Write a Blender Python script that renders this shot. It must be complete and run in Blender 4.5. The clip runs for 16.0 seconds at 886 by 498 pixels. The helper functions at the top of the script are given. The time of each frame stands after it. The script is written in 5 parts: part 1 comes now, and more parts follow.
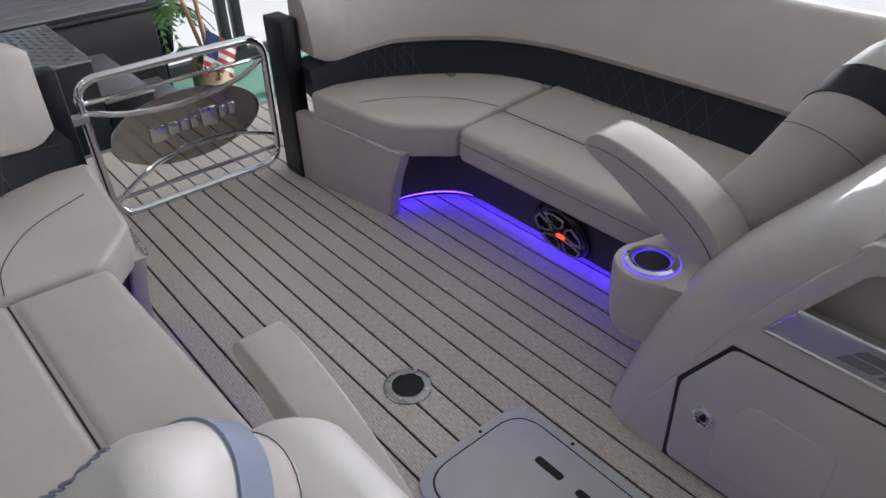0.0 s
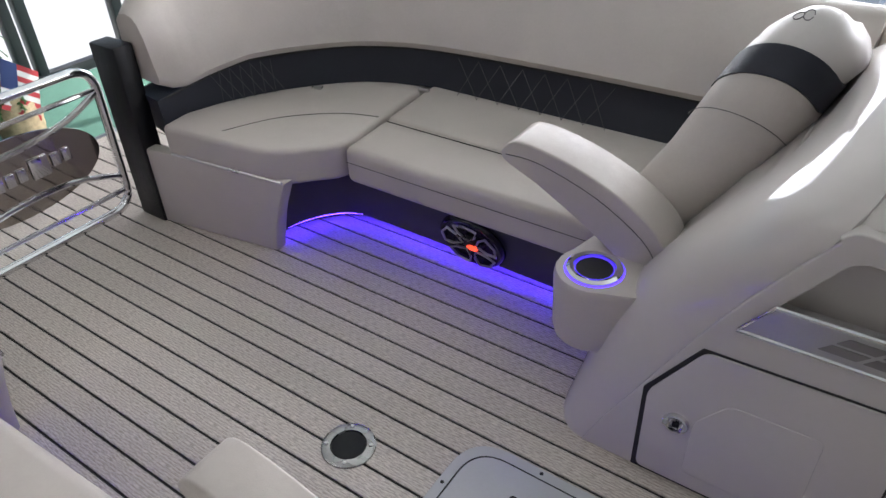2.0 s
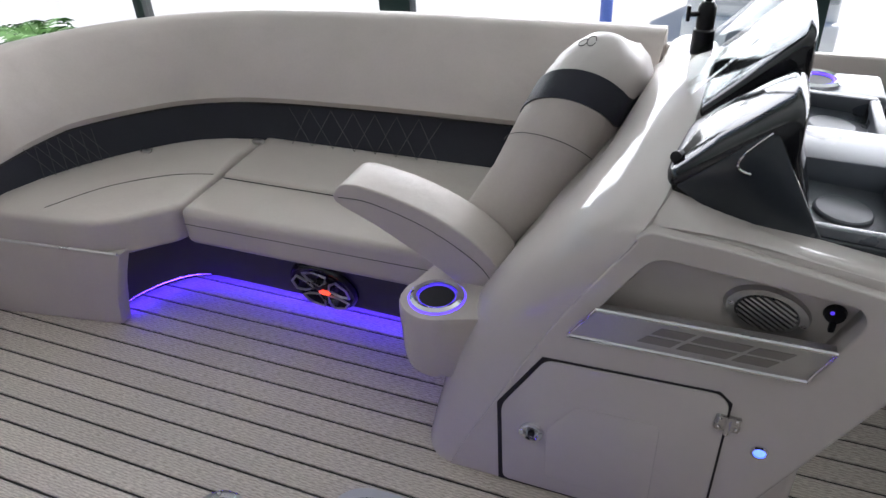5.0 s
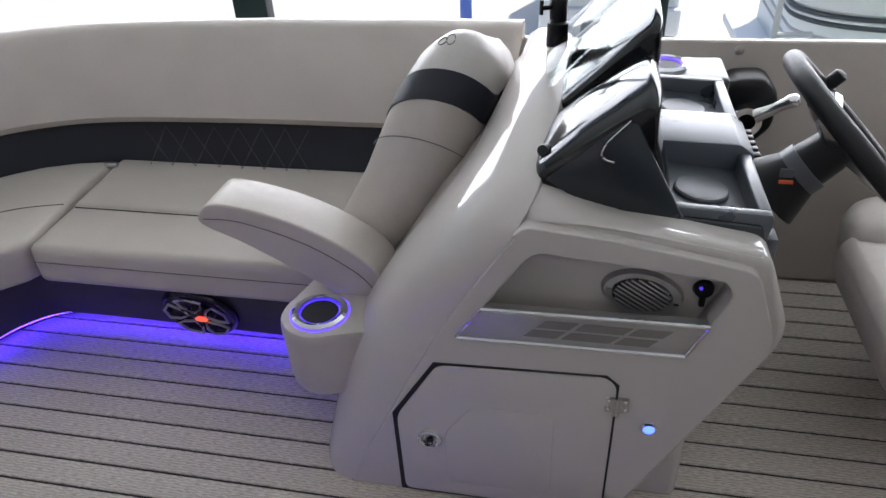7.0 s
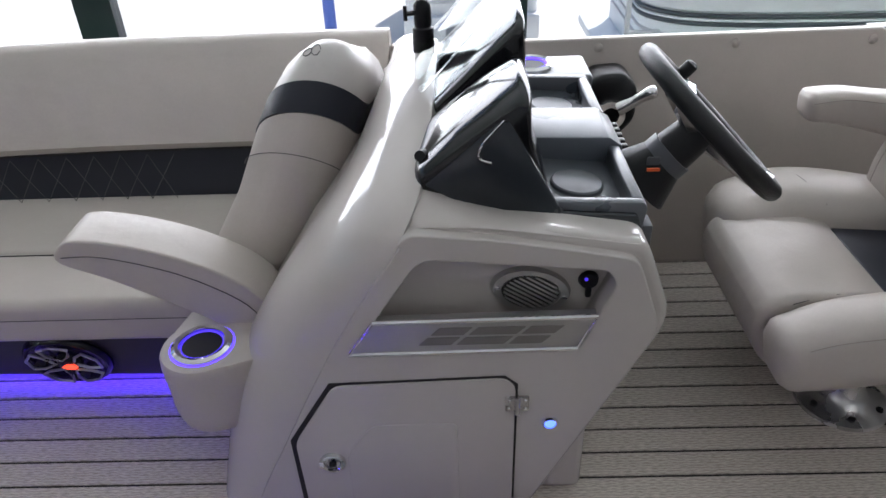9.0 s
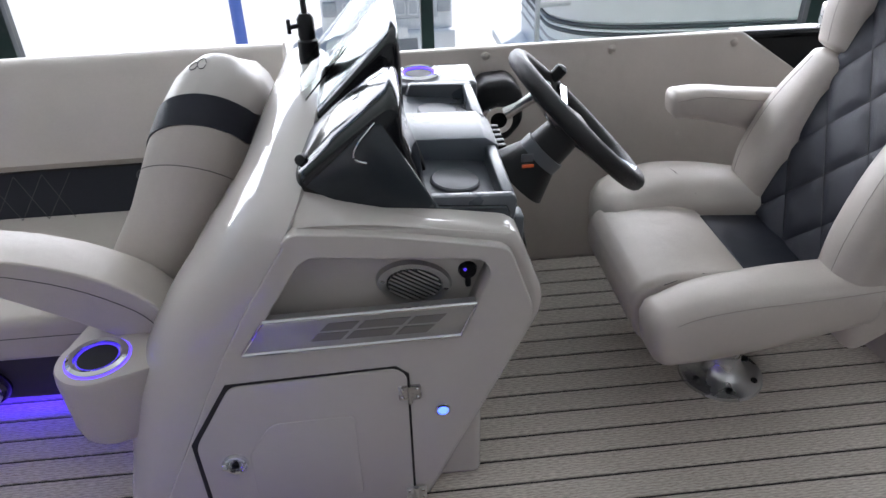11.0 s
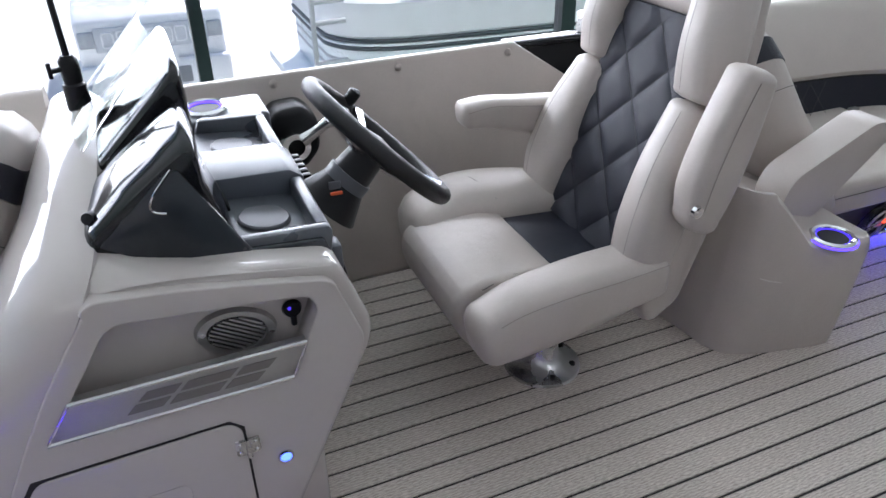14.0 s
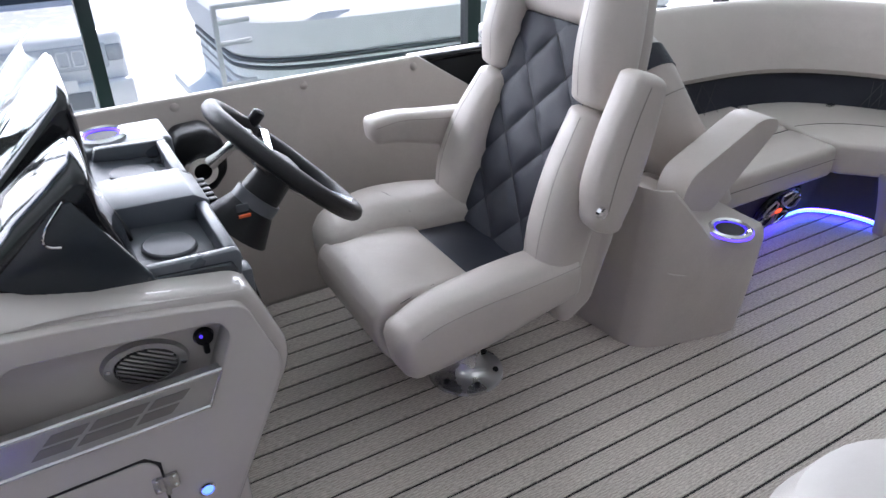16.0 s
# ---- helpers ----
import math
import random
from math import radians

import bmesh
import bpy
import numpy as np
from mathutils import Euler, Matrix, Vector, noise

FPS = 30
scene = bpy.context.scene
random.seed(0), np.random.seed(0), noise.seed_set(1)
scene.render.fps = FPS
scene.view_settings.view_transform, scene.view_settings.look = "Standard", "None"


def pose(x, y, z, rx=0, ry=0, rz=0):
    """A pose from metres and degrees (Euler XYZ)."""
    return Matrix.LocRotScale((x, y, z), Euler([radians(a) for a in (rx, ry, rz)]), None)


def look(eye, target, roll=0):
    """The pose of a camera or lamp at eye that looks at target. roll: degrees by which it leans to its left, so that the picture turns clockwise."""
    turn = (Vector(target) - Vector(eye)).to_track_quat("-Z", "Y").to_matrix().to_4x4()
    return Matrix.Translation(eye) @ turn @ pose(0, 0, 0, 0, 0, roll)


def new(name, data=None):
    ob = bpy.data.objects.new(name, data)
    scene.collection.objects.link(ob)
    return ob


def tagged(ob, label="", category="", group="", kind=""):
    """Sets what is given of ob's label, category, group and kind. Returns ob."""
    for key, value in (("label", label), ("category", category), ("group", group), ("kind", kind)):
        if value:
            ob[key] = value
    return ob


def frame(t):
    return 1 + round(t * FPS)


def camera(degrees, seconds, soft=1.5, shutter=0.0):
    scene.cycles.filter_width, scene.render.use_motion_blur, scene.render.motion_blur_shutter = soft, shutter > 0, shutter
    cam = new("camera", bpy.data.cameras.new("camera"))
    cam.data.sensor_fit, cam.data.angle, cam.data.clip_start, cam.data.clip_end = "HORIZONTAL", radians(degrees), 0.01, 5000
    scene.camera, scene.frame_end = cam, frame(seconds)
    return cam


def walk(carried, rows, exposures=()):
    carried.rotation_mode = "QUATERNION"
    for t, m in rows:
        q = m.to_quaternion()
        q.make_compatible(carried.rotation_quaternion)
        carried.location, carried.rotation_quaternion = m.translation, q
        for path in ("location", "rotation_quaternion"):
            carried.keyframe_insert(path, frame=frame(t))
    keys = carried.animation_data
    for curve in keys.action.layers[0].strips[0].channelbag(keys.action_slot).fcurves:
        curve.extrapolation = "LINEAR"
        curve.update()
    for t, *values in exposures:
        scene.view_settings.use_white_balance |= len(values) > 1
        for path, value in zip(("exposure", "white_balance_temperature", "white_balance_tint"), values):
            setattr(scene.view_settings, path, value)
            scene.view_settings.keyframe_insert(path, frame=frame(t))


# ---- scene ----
cam = camera(64.0, 16.0)
PATH = [
    (0, pose(0.666, -1.526, 1.284, 55.44, 1.35, 49.48)),
    (0.5, pose(0.597, -1.541, 1.290, 54.76, 1.51, 44.73)),
    (1, pose(0.515, -1.529, 1.296, 54.35, 1.00, 41.61)),
    (1.5, pose(0.458, -1.511, 1.279, 54.26, 0.73, 38.25)),
    (2, pose(0.411, -1.505, 1.274, 54.24, 1.64, 34.22)),
    (2.5, pose(0.379, -1.499, 1.259, 55.17, 1.85, 31.87)),
    (3, pose(0.368, -1.492, 1.255, 55.53, 1.57, 29.05)),
    (3.5, pose(0.407, -1.496, 1.287, 55.85, 0.69, 28.65)),
    (4, pose(0.460, -1.501, 1.297, 56.13, 1.30, 26.78)),
    (6.5, pose(0.498, -1.455, 1.284, 56.82, 2.47, 13.60)),
    (7, pose(0.494, -1.449, 1.288, 56.20, 2.31, 10.82)),
    (7.5, pose(0.492, -1.443, 1.279, 56.31, 2.34, 8.07)),
    (8, pose(0.482, -1.415, 1.269, 56.32, 2.19, 4.85)),
    (10.5, pose(0.556, -1.480, 1.279, 57.56, 1.50, -4.16)),
    (11, pose(0.582, -1.504, 1.277, 57.76, 1.50, -5.76)),
    (11.5, pose(0.590, -1.510, 1.282, 57.87, 1.89, -7.53)),
    (12, pose(0.585, -1.489, 1.284, 58.21, 1.91, -11.63)),
    (12.5, pose(0.573, -1.481, 1.287, 58.19, 1.11, -14.46)),
    (13, pose(0.564, -1.479, 1.292, 58.20, 0.92, -16.78)),
    (13.5, pose(0.561, -1.479, 1.294, 58.41, 1.28, -19.70)),
    (14, pose(0.565, -1.476, 1.292, 58.62, 0.42, -23.29)),
    (14.5, pose(0.563, -1.473, 1.292, 59.00, -0.02, -24.99)),
    (15, pose(0.567, -1.475, 1.290, 59.28, 0.22, -27.30)),
    (15.5, pose(0.574, -1.481, 1.294, 59.47, 0.26, -28.53)),
    (16, pose(0.583, -1.491, 1.295, 59.64, 0.54, -30.39)),
]
walk(cam, PATH, exposures=[(0, -0.33, 6400, 15), (1.5, -0.02, 6450, 15), (3.0, 0.05, 6450, 15), (7.5, -0.02, 6350, 15), (11, 0.06, 6250, 15), (12.5, 0.27, 6100, 15), (16, 0.26, 6050, 17)])

from mathutils import geometry

# World, sun and large lights
U = 0.89  # metres in one deck unit; all builders below work in deck units

world = bpy.data.worlds.new("world")
scene.world = world
world.use_nodes = True
wn = world.node_tree.nodes
sky = wn.new("ShaderNodeTexSky")
sky.sky_type, sky.sun_disc = "NISHITA", False
sky.sun_elevation, sky.sun_rotation = radians(50), radians(20)
wn["Background"].inputs["Strength"].default_value = 0.15
world.node_tree.links.new(sky.outputs["Color"], wn["Background"].inputs["Color"])
sun = new("sun", bpy.data.lights.new("sun", "SUN"))
sun.data.energy, sun.data.angle, sun.data.color = 5.0, radians(0.6), (1.0, 0.96, 0.9)
sun.matrix_world = look((0, 0, 12), (-3.0, -6.5, 2.0))


def area_lamp(name, place, target, sx, sy, energy, color):
    lamp = new(name, bpy.data.lights.new(name, "AREA"))
    lamp.data.shape, lamp.data.size, lamp.data.size_y = "RECTANGLE", sx, sy
    lamp.data.energy, lamp.data.color = energy, color
    lamp.matrix_world = look(place, target)
    return lamp


area_lamp("window_light", (1.2, 2.75, 1.5), (1.0, -1.0, 0.3), 9.0, 1.6, 335, (0.95, 0.97, 1.0))


# Materials
def material(name):
    m = bpy.data.materials.new(name)
    m.use_nodes = True
    return m, m.node_tree.nodes, m.node_tree.links, m.node_tree.nodes["Principled BSDF"]


def surface(name, color, rough, metal=0.0, var=0.06, scale=6.0, grain=0.0, grain_scale=900.0, coat=0.0, wear=0.0, rvar=0.08):
    """Colour with broad blotches and fine grain, and a fine bump."""
    m, n, l, p = material(name)
    co = n.new("ShaderNodeTexCoord")
    big = n.new("ShaderNodeTexNoise")
    big.inputs["Scale"].default_value, big.inputs["Detail"].default_value = scale, 5
    fine = n.new("ShaderNodeTexNoise")
    fine.inputs["Scale"].default_value, fine.inputs["Detail"].default_value = scale * 22, 3
    add = n.new("ShaderNodeMath")
    add.operation = "MULTIPLY_ADD"
    add.inputs[1].default_value = 0.35
    ramp = n.new("ShaderNodeMapRange")
    ramp.inputs["From Min"].default_value, ramp.inputs["From Max"].default_value = 0.4, 0.95
    ramp.inputs["To Min"].default_value, ramp.inputs["To Max"].default_value = 1 - var, 1 + var
    mul = n.new("ShaderNodeVectorMath")
    mul.operation = "SCALE"
    mul.inputs[0].default_value = color
    for t in (big, fine):
        l.new(co.outputs["Object"], t.inputs["Vector"])
    l.new(fine.outputs["Fac"], add.inputs[0])
    l.new(big.outputs["Fac"], add.inputs[2])
    l.new(add.outputs[0], ramp.inputs["Value"])
    l.new(ramp.outputs[0], mul.inputs["Scale"])
    l.new(mul.outputs[0], p.inputs["Base Color"])
    rr = n.new("ShaderNodeMapRange")
    rr.inputs["From Min"].default_value, rr.inputs["From Max"].default_value = 0.3, 0.7
    rr.inputs["To Min"].default_value, rr.inputs["To Max"].default_value = max(rough - rvar, 0.02), min(rough + rvar, 1)
    l.new(big.outputs["Fac"], rr.inputs["Value"])
    l.new(rr.outputs[0], p.inputs["Roughness"])
    p.inputs["Metallic"].default_value = metal
    p.inputs["Coat Weight"].default_value = coat
    p.inputs["Coat Roughness"].default_value = 0.04
    if grain:
        v = n.new("ShaderNodeTexVoronoi")
        v.inputs["Scale"].default_value = grain_scale
        soft = n.new("ShaderNodeTexNoise")
        soft.inputs["Scale"].default_value, soft.inputs["Detail"].default_value = 9.0, 3
        l.new(co.outputs["Object"], v.inputs["Vector"])
        l.new(co.outputs["Object"], soft.inputs["Vector"])
        b = n.new("ShaderNodeBump")
        b.inputs["Strength"].default_value, b.inputs["Distance"].default_value = grain, 0.001
        b2 = n.new("ShaderNodeBump")
        b2.inputs["Strength"].default_value, b2.inputs["Distance"].default_value = wear, 0.02
        l.new(v.outputs["Distance"], b.inputs["Height"])
        l.new(soft.outputs["Fac"], b2.inputs["Height"])
        l.new(b2.outputs["Normal"], b.inputs["Normal"])
        l.new(b.outputs["Normal"], p.inputs["Normal"])
    return m


def glow(name, color, strength):
    m, n, l, p = material(name)
    p.inputs["Base Color"].default_value = (*color, 1)
    p.inputs["Emission Color"].default_value = (*color, 1)
    p.inputs["Emission Strength"].default_value = strength
    return m


def glass(name, color, rough=0.0, alpha=1.0):
    m, n, l, p = material(name)
    p.inputs["Base Color"].default_value = (*color, 1)
    p.inputs["Roughness"].default_value = rough
    p.inputs["Transmission Weight"].default_value = 1.0
    p.inputs["IOR"].default_value = 1.45
    return m


VINYL = surface("beige_vinyl", (0.455, 0.412, 0.376), 0.36, var=0.06, grain=0.25, wear=0.22)
VINYL_PALE = surface("pale_vinyl", (0.53, 0.50, 0.475), 0.35, var=0.04, grain=0.25, wear=0.2)
NAVY = surface("charcoal_vinyl", (0.019, 0.021, 0.031), 0.44, var=0.1, grain=0.4, wear=0.12)
NAVY.node_tree.nodes["Principled BSDF"].inputs["Specular IOR Level"].default_value = 0.32
BASE = surface("dark_woven_panel", (0.05, 0.046, 0.044), 0.75, var=0.15, grain=0.8, grain_scale=500)
GEL = surface("gelcoat", (0.49, 0.455, 0.428), 0.5, var=0.03, scale=3.0, coat=1.0, rvar=0.03)
GEL.node_tree.nodes["Principled BSDF"].inputs["Specular IOR Level"].default_value = 0.15
CHROME = surface("chrome", (0.75, 0.75, 0.76), 0.12, metal=1.0, var=0.04)
STEEL = surface("brushed_steel", (0.55, 0.54, 0.53), 0.3, metal=1.0, var=0.1, scale=12)
BLACK = surface("black_plastic", (0.006, 0.0065, 0.008), 0.36, var=0.15, grain=0.3)
BLACK.node_tree.nodes["Principled BSDF"].inputs["Specular IOR Level"].default_value = 0.3
DASH = surface("slate_plastic", (0.070, 0.080, 0.095), 0.32, var=0.08, grain=0.3, grain_scale=700)
DASH.node_tree.nodes["Principled BSDF"].inputs["Specular IOR Level"].default_value = 1.0
GLOSS = surface("gloss_black", (0.008, 0.009, 0.011), 0.10, var=0.1, rvar=0.03)
GLOSS.node_tree.nodes["Principled BSDF"].inputs["Specular IOR Level"].default_value = 0.4
GREY = surface("grey_gelcoat", (0.46, 0.465, 0.48), 0.4, var=0.06, grain=0.3)
SEAM = surface("dark_seam", (0.014, 0.013, 0.013), 0.7, var=0.2)
WHITE = surface("white_paint", (0.78, 0.78, 0.78), 0.5, var=0.04)
LED = glow("blue_led", (0.065, 0.022, 1.0), 25.0)
LED_RING = glow("blue_ring", (0.10, 0.05, 1.0), 2.4)
LED_CYAN = glow("white_blue_led", (0.10, 0.2, 1.0), 2.6)
DIODE = glow("diode", (0.10, 0.28, 1.0), 6.0)
RED = glow("red_led", (1.0, 0.08, 0.03), 1.6)
CLEAR = glass("clear_acrylic", (0.86, 0.9, 0.9))
CLEAR.node_tree.nodes["Principled BSDF"].inputs["IOR"].default_value = 1.07
# Near-black for the cup interiors, with the shade of their depth in the colour.
WELL_SHADE = surface("cup_well_shade", (0.003, 0.003, 0.004), 0.6)
LED_DIM = glow("dim_blue_ring", (0.10, 0.05, 1.0), 0.8)
THREAD = surface("grey_thread", (0.065, 0.062, 0.065), 0.6)
TAN_THREAD = surface("tan_thread", (0.30, 0.27, 0.245), 0.6)
PANE = glass("window_glass", (0.97, 0.99, 0.98))


def plank_vinyl():
    """Woven vinyl: short pale and brown threads along the plank, a tint of its own for each plank."""
    m, n, l, p = material("woven_vinyl")
    co = n.new("ShaderNodeTexCoord")
    info = n.new("ShaderNodeObjectInfo")
    mp = n.new("ShaderNodeMapping")
    mp.inputs["Scale"].default_value = (65, 420, 60)
    mp2 = n.new("ShaderNodeMapping")
    mp2.inputs["Scale"].default_value = (2.2, 5.0, 2.0)
    t = n.new("ShaderNodeTexNoise")
    t.inputs["Scale"].default_value, t.inputs["Detail"].default_value = 1.0, 4
    b = n.new("ShaderNodeTexNoise")
    b.inputs["Scale"].default_value, b.inputs["Detail"].default_value = 1.0, 4
    l.new(co.outputs["Object"], mp.inputs["Vector"])
    l.new(co.outputs["Object"], mp2.inputs["Vector"])
    l.new(mp.outputs[0], t.inputs["Vector"])
    l.new(mp2.outputs[0], b.inputs["Vector"])
    ripple = n.new("ShaderNodeTexWave")
    ripple.wave_type, ripple.bands_direction = "BANDS", "Y"
    for key, value in (("Scale", 44.0), ("Distortion", 4.6), ("Detail", 1.5), ("Detail Scale", 1.3)):
        ripple.inputs[key].default_value = value
    l.new(co.outputs["Object"], ripple.inputs["Vector"])
    weave = n.new("ShaderNodeMath")
    weave.operation = "MULTIPLY_ADD"
    weave.inputs[1].default_value = 0.16
    l.new(ripple.outputs["Fac"], weave.inputs[0])
    l.new(t.outputs["Fac"], weave.inputs[2])
    r = n.new("ShaderNodeValToRGB")
    r.color_ramp.elements[0].position, r.color_ramp.elements[0].color = 0.41, (0.36, 0.315, 0.275, 1)
    r.color_ramp.elements[1].position, r.color_ramp.elements[1].color = 0.74, (0.63, 0.57, 0.515, 1)
    l.new(weave.outputs[0], r.inputs["Fac"])
    mr = n.new("ShaderNodeMapRange")
    mr.inputs["From Min"].default_value, mr.inputs["From Max"].default_value = 0.3, 0.7
    mr.inputs["To Min"].default_value, mr.inputs["To Max"].default_value = 0.93, 1.05
    l.new(b.outputs["Fac"], mr.inputs["Value"])
    mo = n.new("ShaderNodeMapRange")
    mo.inputs["To Min"].default_value, mo.inputs["To Max"].default_value = 0.94, 1.06
    l.new(info.outputs["Random"], mo.inputs["Value"])
    k = n.new("ShaderNodeMath")
    k.operation = "MULTIPLY"
    l.new(mr.outputs[0], k.inputs[0])
    l.new(mo.outputs[0], k.inputs[1])
    s = n.new("ShaderNodeVectorMath")
    s.operation = "SCALE"
    l.new(r.outputs["Color"], s.inputs[0])
    l.new(k.outputs[0], s.inputs["Scale"])
    l.new(s.outputs[0], p.inputs["Base Color"])
    p.inputs["Roughness"].default_value = 0.62
    bump = n.new("ShaderNodeBump")
    bump.inputs["Strength"].default_value, bump.inputs["Distance"].default_value = 0.5, 0.0015
    l.new(weave.outputs[0], bump.inputs["Height"])
    l.new(bump.outputs["Normal"], p.inputs["Normal"])
    return m


PLANK = plank_vinyl()


# Builders
def thing(name, label, category, at=(0, 0, 0), group="", kind=""):
    ob = new(name)
    ob.location = Vector(at) * U
    ob.empty_display_size = 0.05
    return tagged(ob, label, category, group, kind)


def part(name, bm, mat, parent=None, label="", m=None, angle=38):
    """Links a bmesh, in deck units, as one mesh object. m: a matrix in deck units, which may mirror."""
    if m is not None:
        bm.transform(m)
        if m.to_3x3().determinant() < 0:
            bmesh.ops.reverse_faces(bm, faces=bm.faces)
    bm.transform(Matrix.Scale(U, 4))
    for f in bm.faces:
        f.smooth = True
    me = bpy.data.meshes.new(name)
    bm.to_mesh(me)
    bm.free()
    me.set_sharp_from_angle(angle=radians(angle))
    me.materials.append(mat)
    ob = new(name, me)
    if parent is not None:
        ob.parent = parent
        root = parent
        off = Vector(root.location)
        while root.parent is not None:
            root = root.parent
            off += root.location
        me.transform(Matrix.Translation(-off))
    return tagged(ob, label)


def solid(name, bm, mat, label, category, kind="", group="", m=None):
    return tagged(part(name, bm, mat, None, label, m), label, category, group, kind)


def top_of(ob, x, y):
    """The height, in deck units, at which a plumb line at x, y meets the mesh of ob."""
    me = ob.data
    best = None
    for f in me.polygons:
        vs = [me.vertices[i].co / U for i in f.vertices]
        for i in range(1, len(vs) - 1):
            q = geometry.intersect_ray_tri(vs[0], vs[i], vs[i + 1], Vector((0, 0, -1)), Vector((x, y, 3)), True)
            if q is not None and (best is None or q.z > best):
                best = q.z
    return 0.9 if best is None else best


def axis_point(axis, a, b, c):
    return {"x": (c, a, b), "y": (a, c, b), "z": (a, b, c)}[axis]


def prism(pts, axis, lo, hi, bevel=0.0, seg=3, bm=None):
    """A polygon in the plane across axis, drawn out from lo to hi, with rounded edges."""
    own = bmesh.new()
    vs = [own.verts.new(axis_point(axis, a, b, lo)) for a, b in pts]
    f = own.faces.new(vs)
    ext = bmesh.ops.extrude_face_region(own, geom=[f])
    top = [v for v in ext["geom"] if isinstance(v, bmesh.types.BMVert)]
    d = Vector(axis_point(axis, 0, 0, hi - lo))
    bmesh.ops.translate(own, verts=top, vec=d)
    bmesh.ops.recalc_face_normals(own, faces=own.faces)
    if bevel:
        bmesh.ops.bevel(own, geom=list(own.edges), offset=bevel, segments=seg, profile=0.5, affect="EDGES", clamp_overlap=True)
    return merge(own, bm)


def merge(own, bm):
    if bm is None:
        return own
    me = bpy.data.meshes.new("tmp")
    own.to_mesh(me)
    own.free()
    bm.from_mesh(me)
    bpy.data.meshes.remove(me)
    return bm


def box(x0, x1, y0, y1, z0, z1, bevel=0.0, seg=2, bm=None):
    return prism([(x0, y0), (x1, y0), (x1, y1), (x0, y1)], "z", z0, z1, bevel, seg, bm)


def curve(pts, n=40, closed=False):
    """Points along a smooth line through pts."""
    p = [Vector(q) for q in pts]
    k = len(p)
    out = []
    spans = k if closed else k - 1
    for i in range(n if closed else n + 1):
        u = i / n * spans
        j = min(int(u), spans - 1)
        u -= j
        if closed:
            a, b, c, d = (p[(j + o) % k] for o in (-1, 0, 1, 2))
        else:
            a, b, c, d = p[max(j - 1, 0)], p[j], p[j + 1], p[min(j + 2, k - 1)]
        out.append(0.5 * ((2 * b) + (c - a) * u + (2 * a - 5 * b + 4 * c - d) * u * u + (3 * b - a - 3 * c + d) * u ** 3))
    return out


def loft(rails, close=True, caps=True, bm=None):
    """A skin over rails of equal length; close: the last rail joins the first."""
    own = bmesh.new()
    g = [[own.verts.new(q) for q in r] for r in rails]
    k = len(g)
    for i in range(k if close else k - 1):
        a, b = g[i], g[(i + 1) % k]
        for j in range(len(a) - 1):
            own.faces.new((a[j], a[j + 1], b[j + 1], b[j]))
    if caps and close:
        own.faces.new([r[0] for r in g])
        own.faces.new([r[-1] for r in g][::-1])
    bmesh.ops.recalc_face_normals(own, faces=own.faces)
    return merge(own, bm)


def rings(loops, caps=True, bm=None):
    """A skin over closed rings, one above the other."""
    return loft([[lp[i] for lp in loops] for i in range(len(loops[0]))], True, caps, bm)


def tube(pts, r, seg=10, closed=False, bm=None):
    own = bmesh.new()
    p = [Vector(q) for q in pts]
    k = len(p)
    loops = []
    up = Vector((0.13, 0.31, 0.94))
    for i in range(k):
        t = (p[(i + 1) % k] - p[i - 1]) if closed else (p[min(i + 1, k - 1)] - p[max(i - 1, 0)])
        t.normalize()
        s = t.cross(up)
        if s.length < 0.1:
            s = t.cross(Vector((1, 0, 0)))
        s.normalize()
        q = s.cross(t)
        rad = r[i] if isinstance(r, list) else r
        loops.append([own.verts.new(p[i] + rad * (math.cos(a) * s + math.sin(a) * q)) for a in (2 * math.pi * j / seg for j in range(seg))])
    for i in range(k if closed else k - 1):
        a, b = loops[i], loops[(i + 1) % k]
        for j in range(seg):
            own.faces.new((a[j], a[(j + 1) % seg], b[(j + 1) % seg], b[j]))
    if not closed:
        own.faces.new(loops[0][::-1])
        own.faces.new(loops[-1])
    bmesh.ops.recalc_face_normals(own, faces=own.faces)
    return merge(own, bm)


def lathe(profile, m=None, seg=28, closed=False, bm=None):
    """Spins (r, z) pairs round the z axis; closed: the profile is a ring."""
    own = bmesh.new()
    g = [[own.verts.new((max(r, 1e-4) * math.cos(a), max(r, 1e-4) * math.sin(a), z)) for a in (2 * math.pi * j / seg for j in range(seg))] for r, z in profile]
    k = len(g)
    for i in range(k if closed else k - 1):
        a, b = g[i], g[(i + 1) % k]
        for j in range(seg):
            own.faces.new((a[j], a[(j + 1) % seg], b[(j + 1) % seg], b[j]))
    if not closed:
        own.faces.new(g[0][::-1])
        own.faces.new(g[-1])
    bmesh.ops.recalc_face_normals(own, faces=own.faces)
    if m is not None:
        own.transform(m)
    return merge(own, bm)


def rounded(x0, x1, y0, y1, r, z, n=5):
    """A rounded rectangle at height z, as a ring of points."""
    out = []
    r = min(r, (x1 - x0) / 2.02, (y1 - y0) / 2.02)
    for cx, cy, a0 in ((x1 - r, y1 - r, 0), (x0 + r, y1 - r, 90), (x0 + r, y0 + r, 180), (x1 - r, y0 + r, 270)):
        for i in range(n + 1):
            a = radians(a0 + 90 * i / n)
            out.append(Vector((cx + r * math.cos(a), cy + r * math.sin(a), z)))
    return out


def pad(pts, axis, lo, hi, bevel=0.035, seg=4, bm=None):
    return prism(pts, axis, lo, hi, bevel, seg, bm)


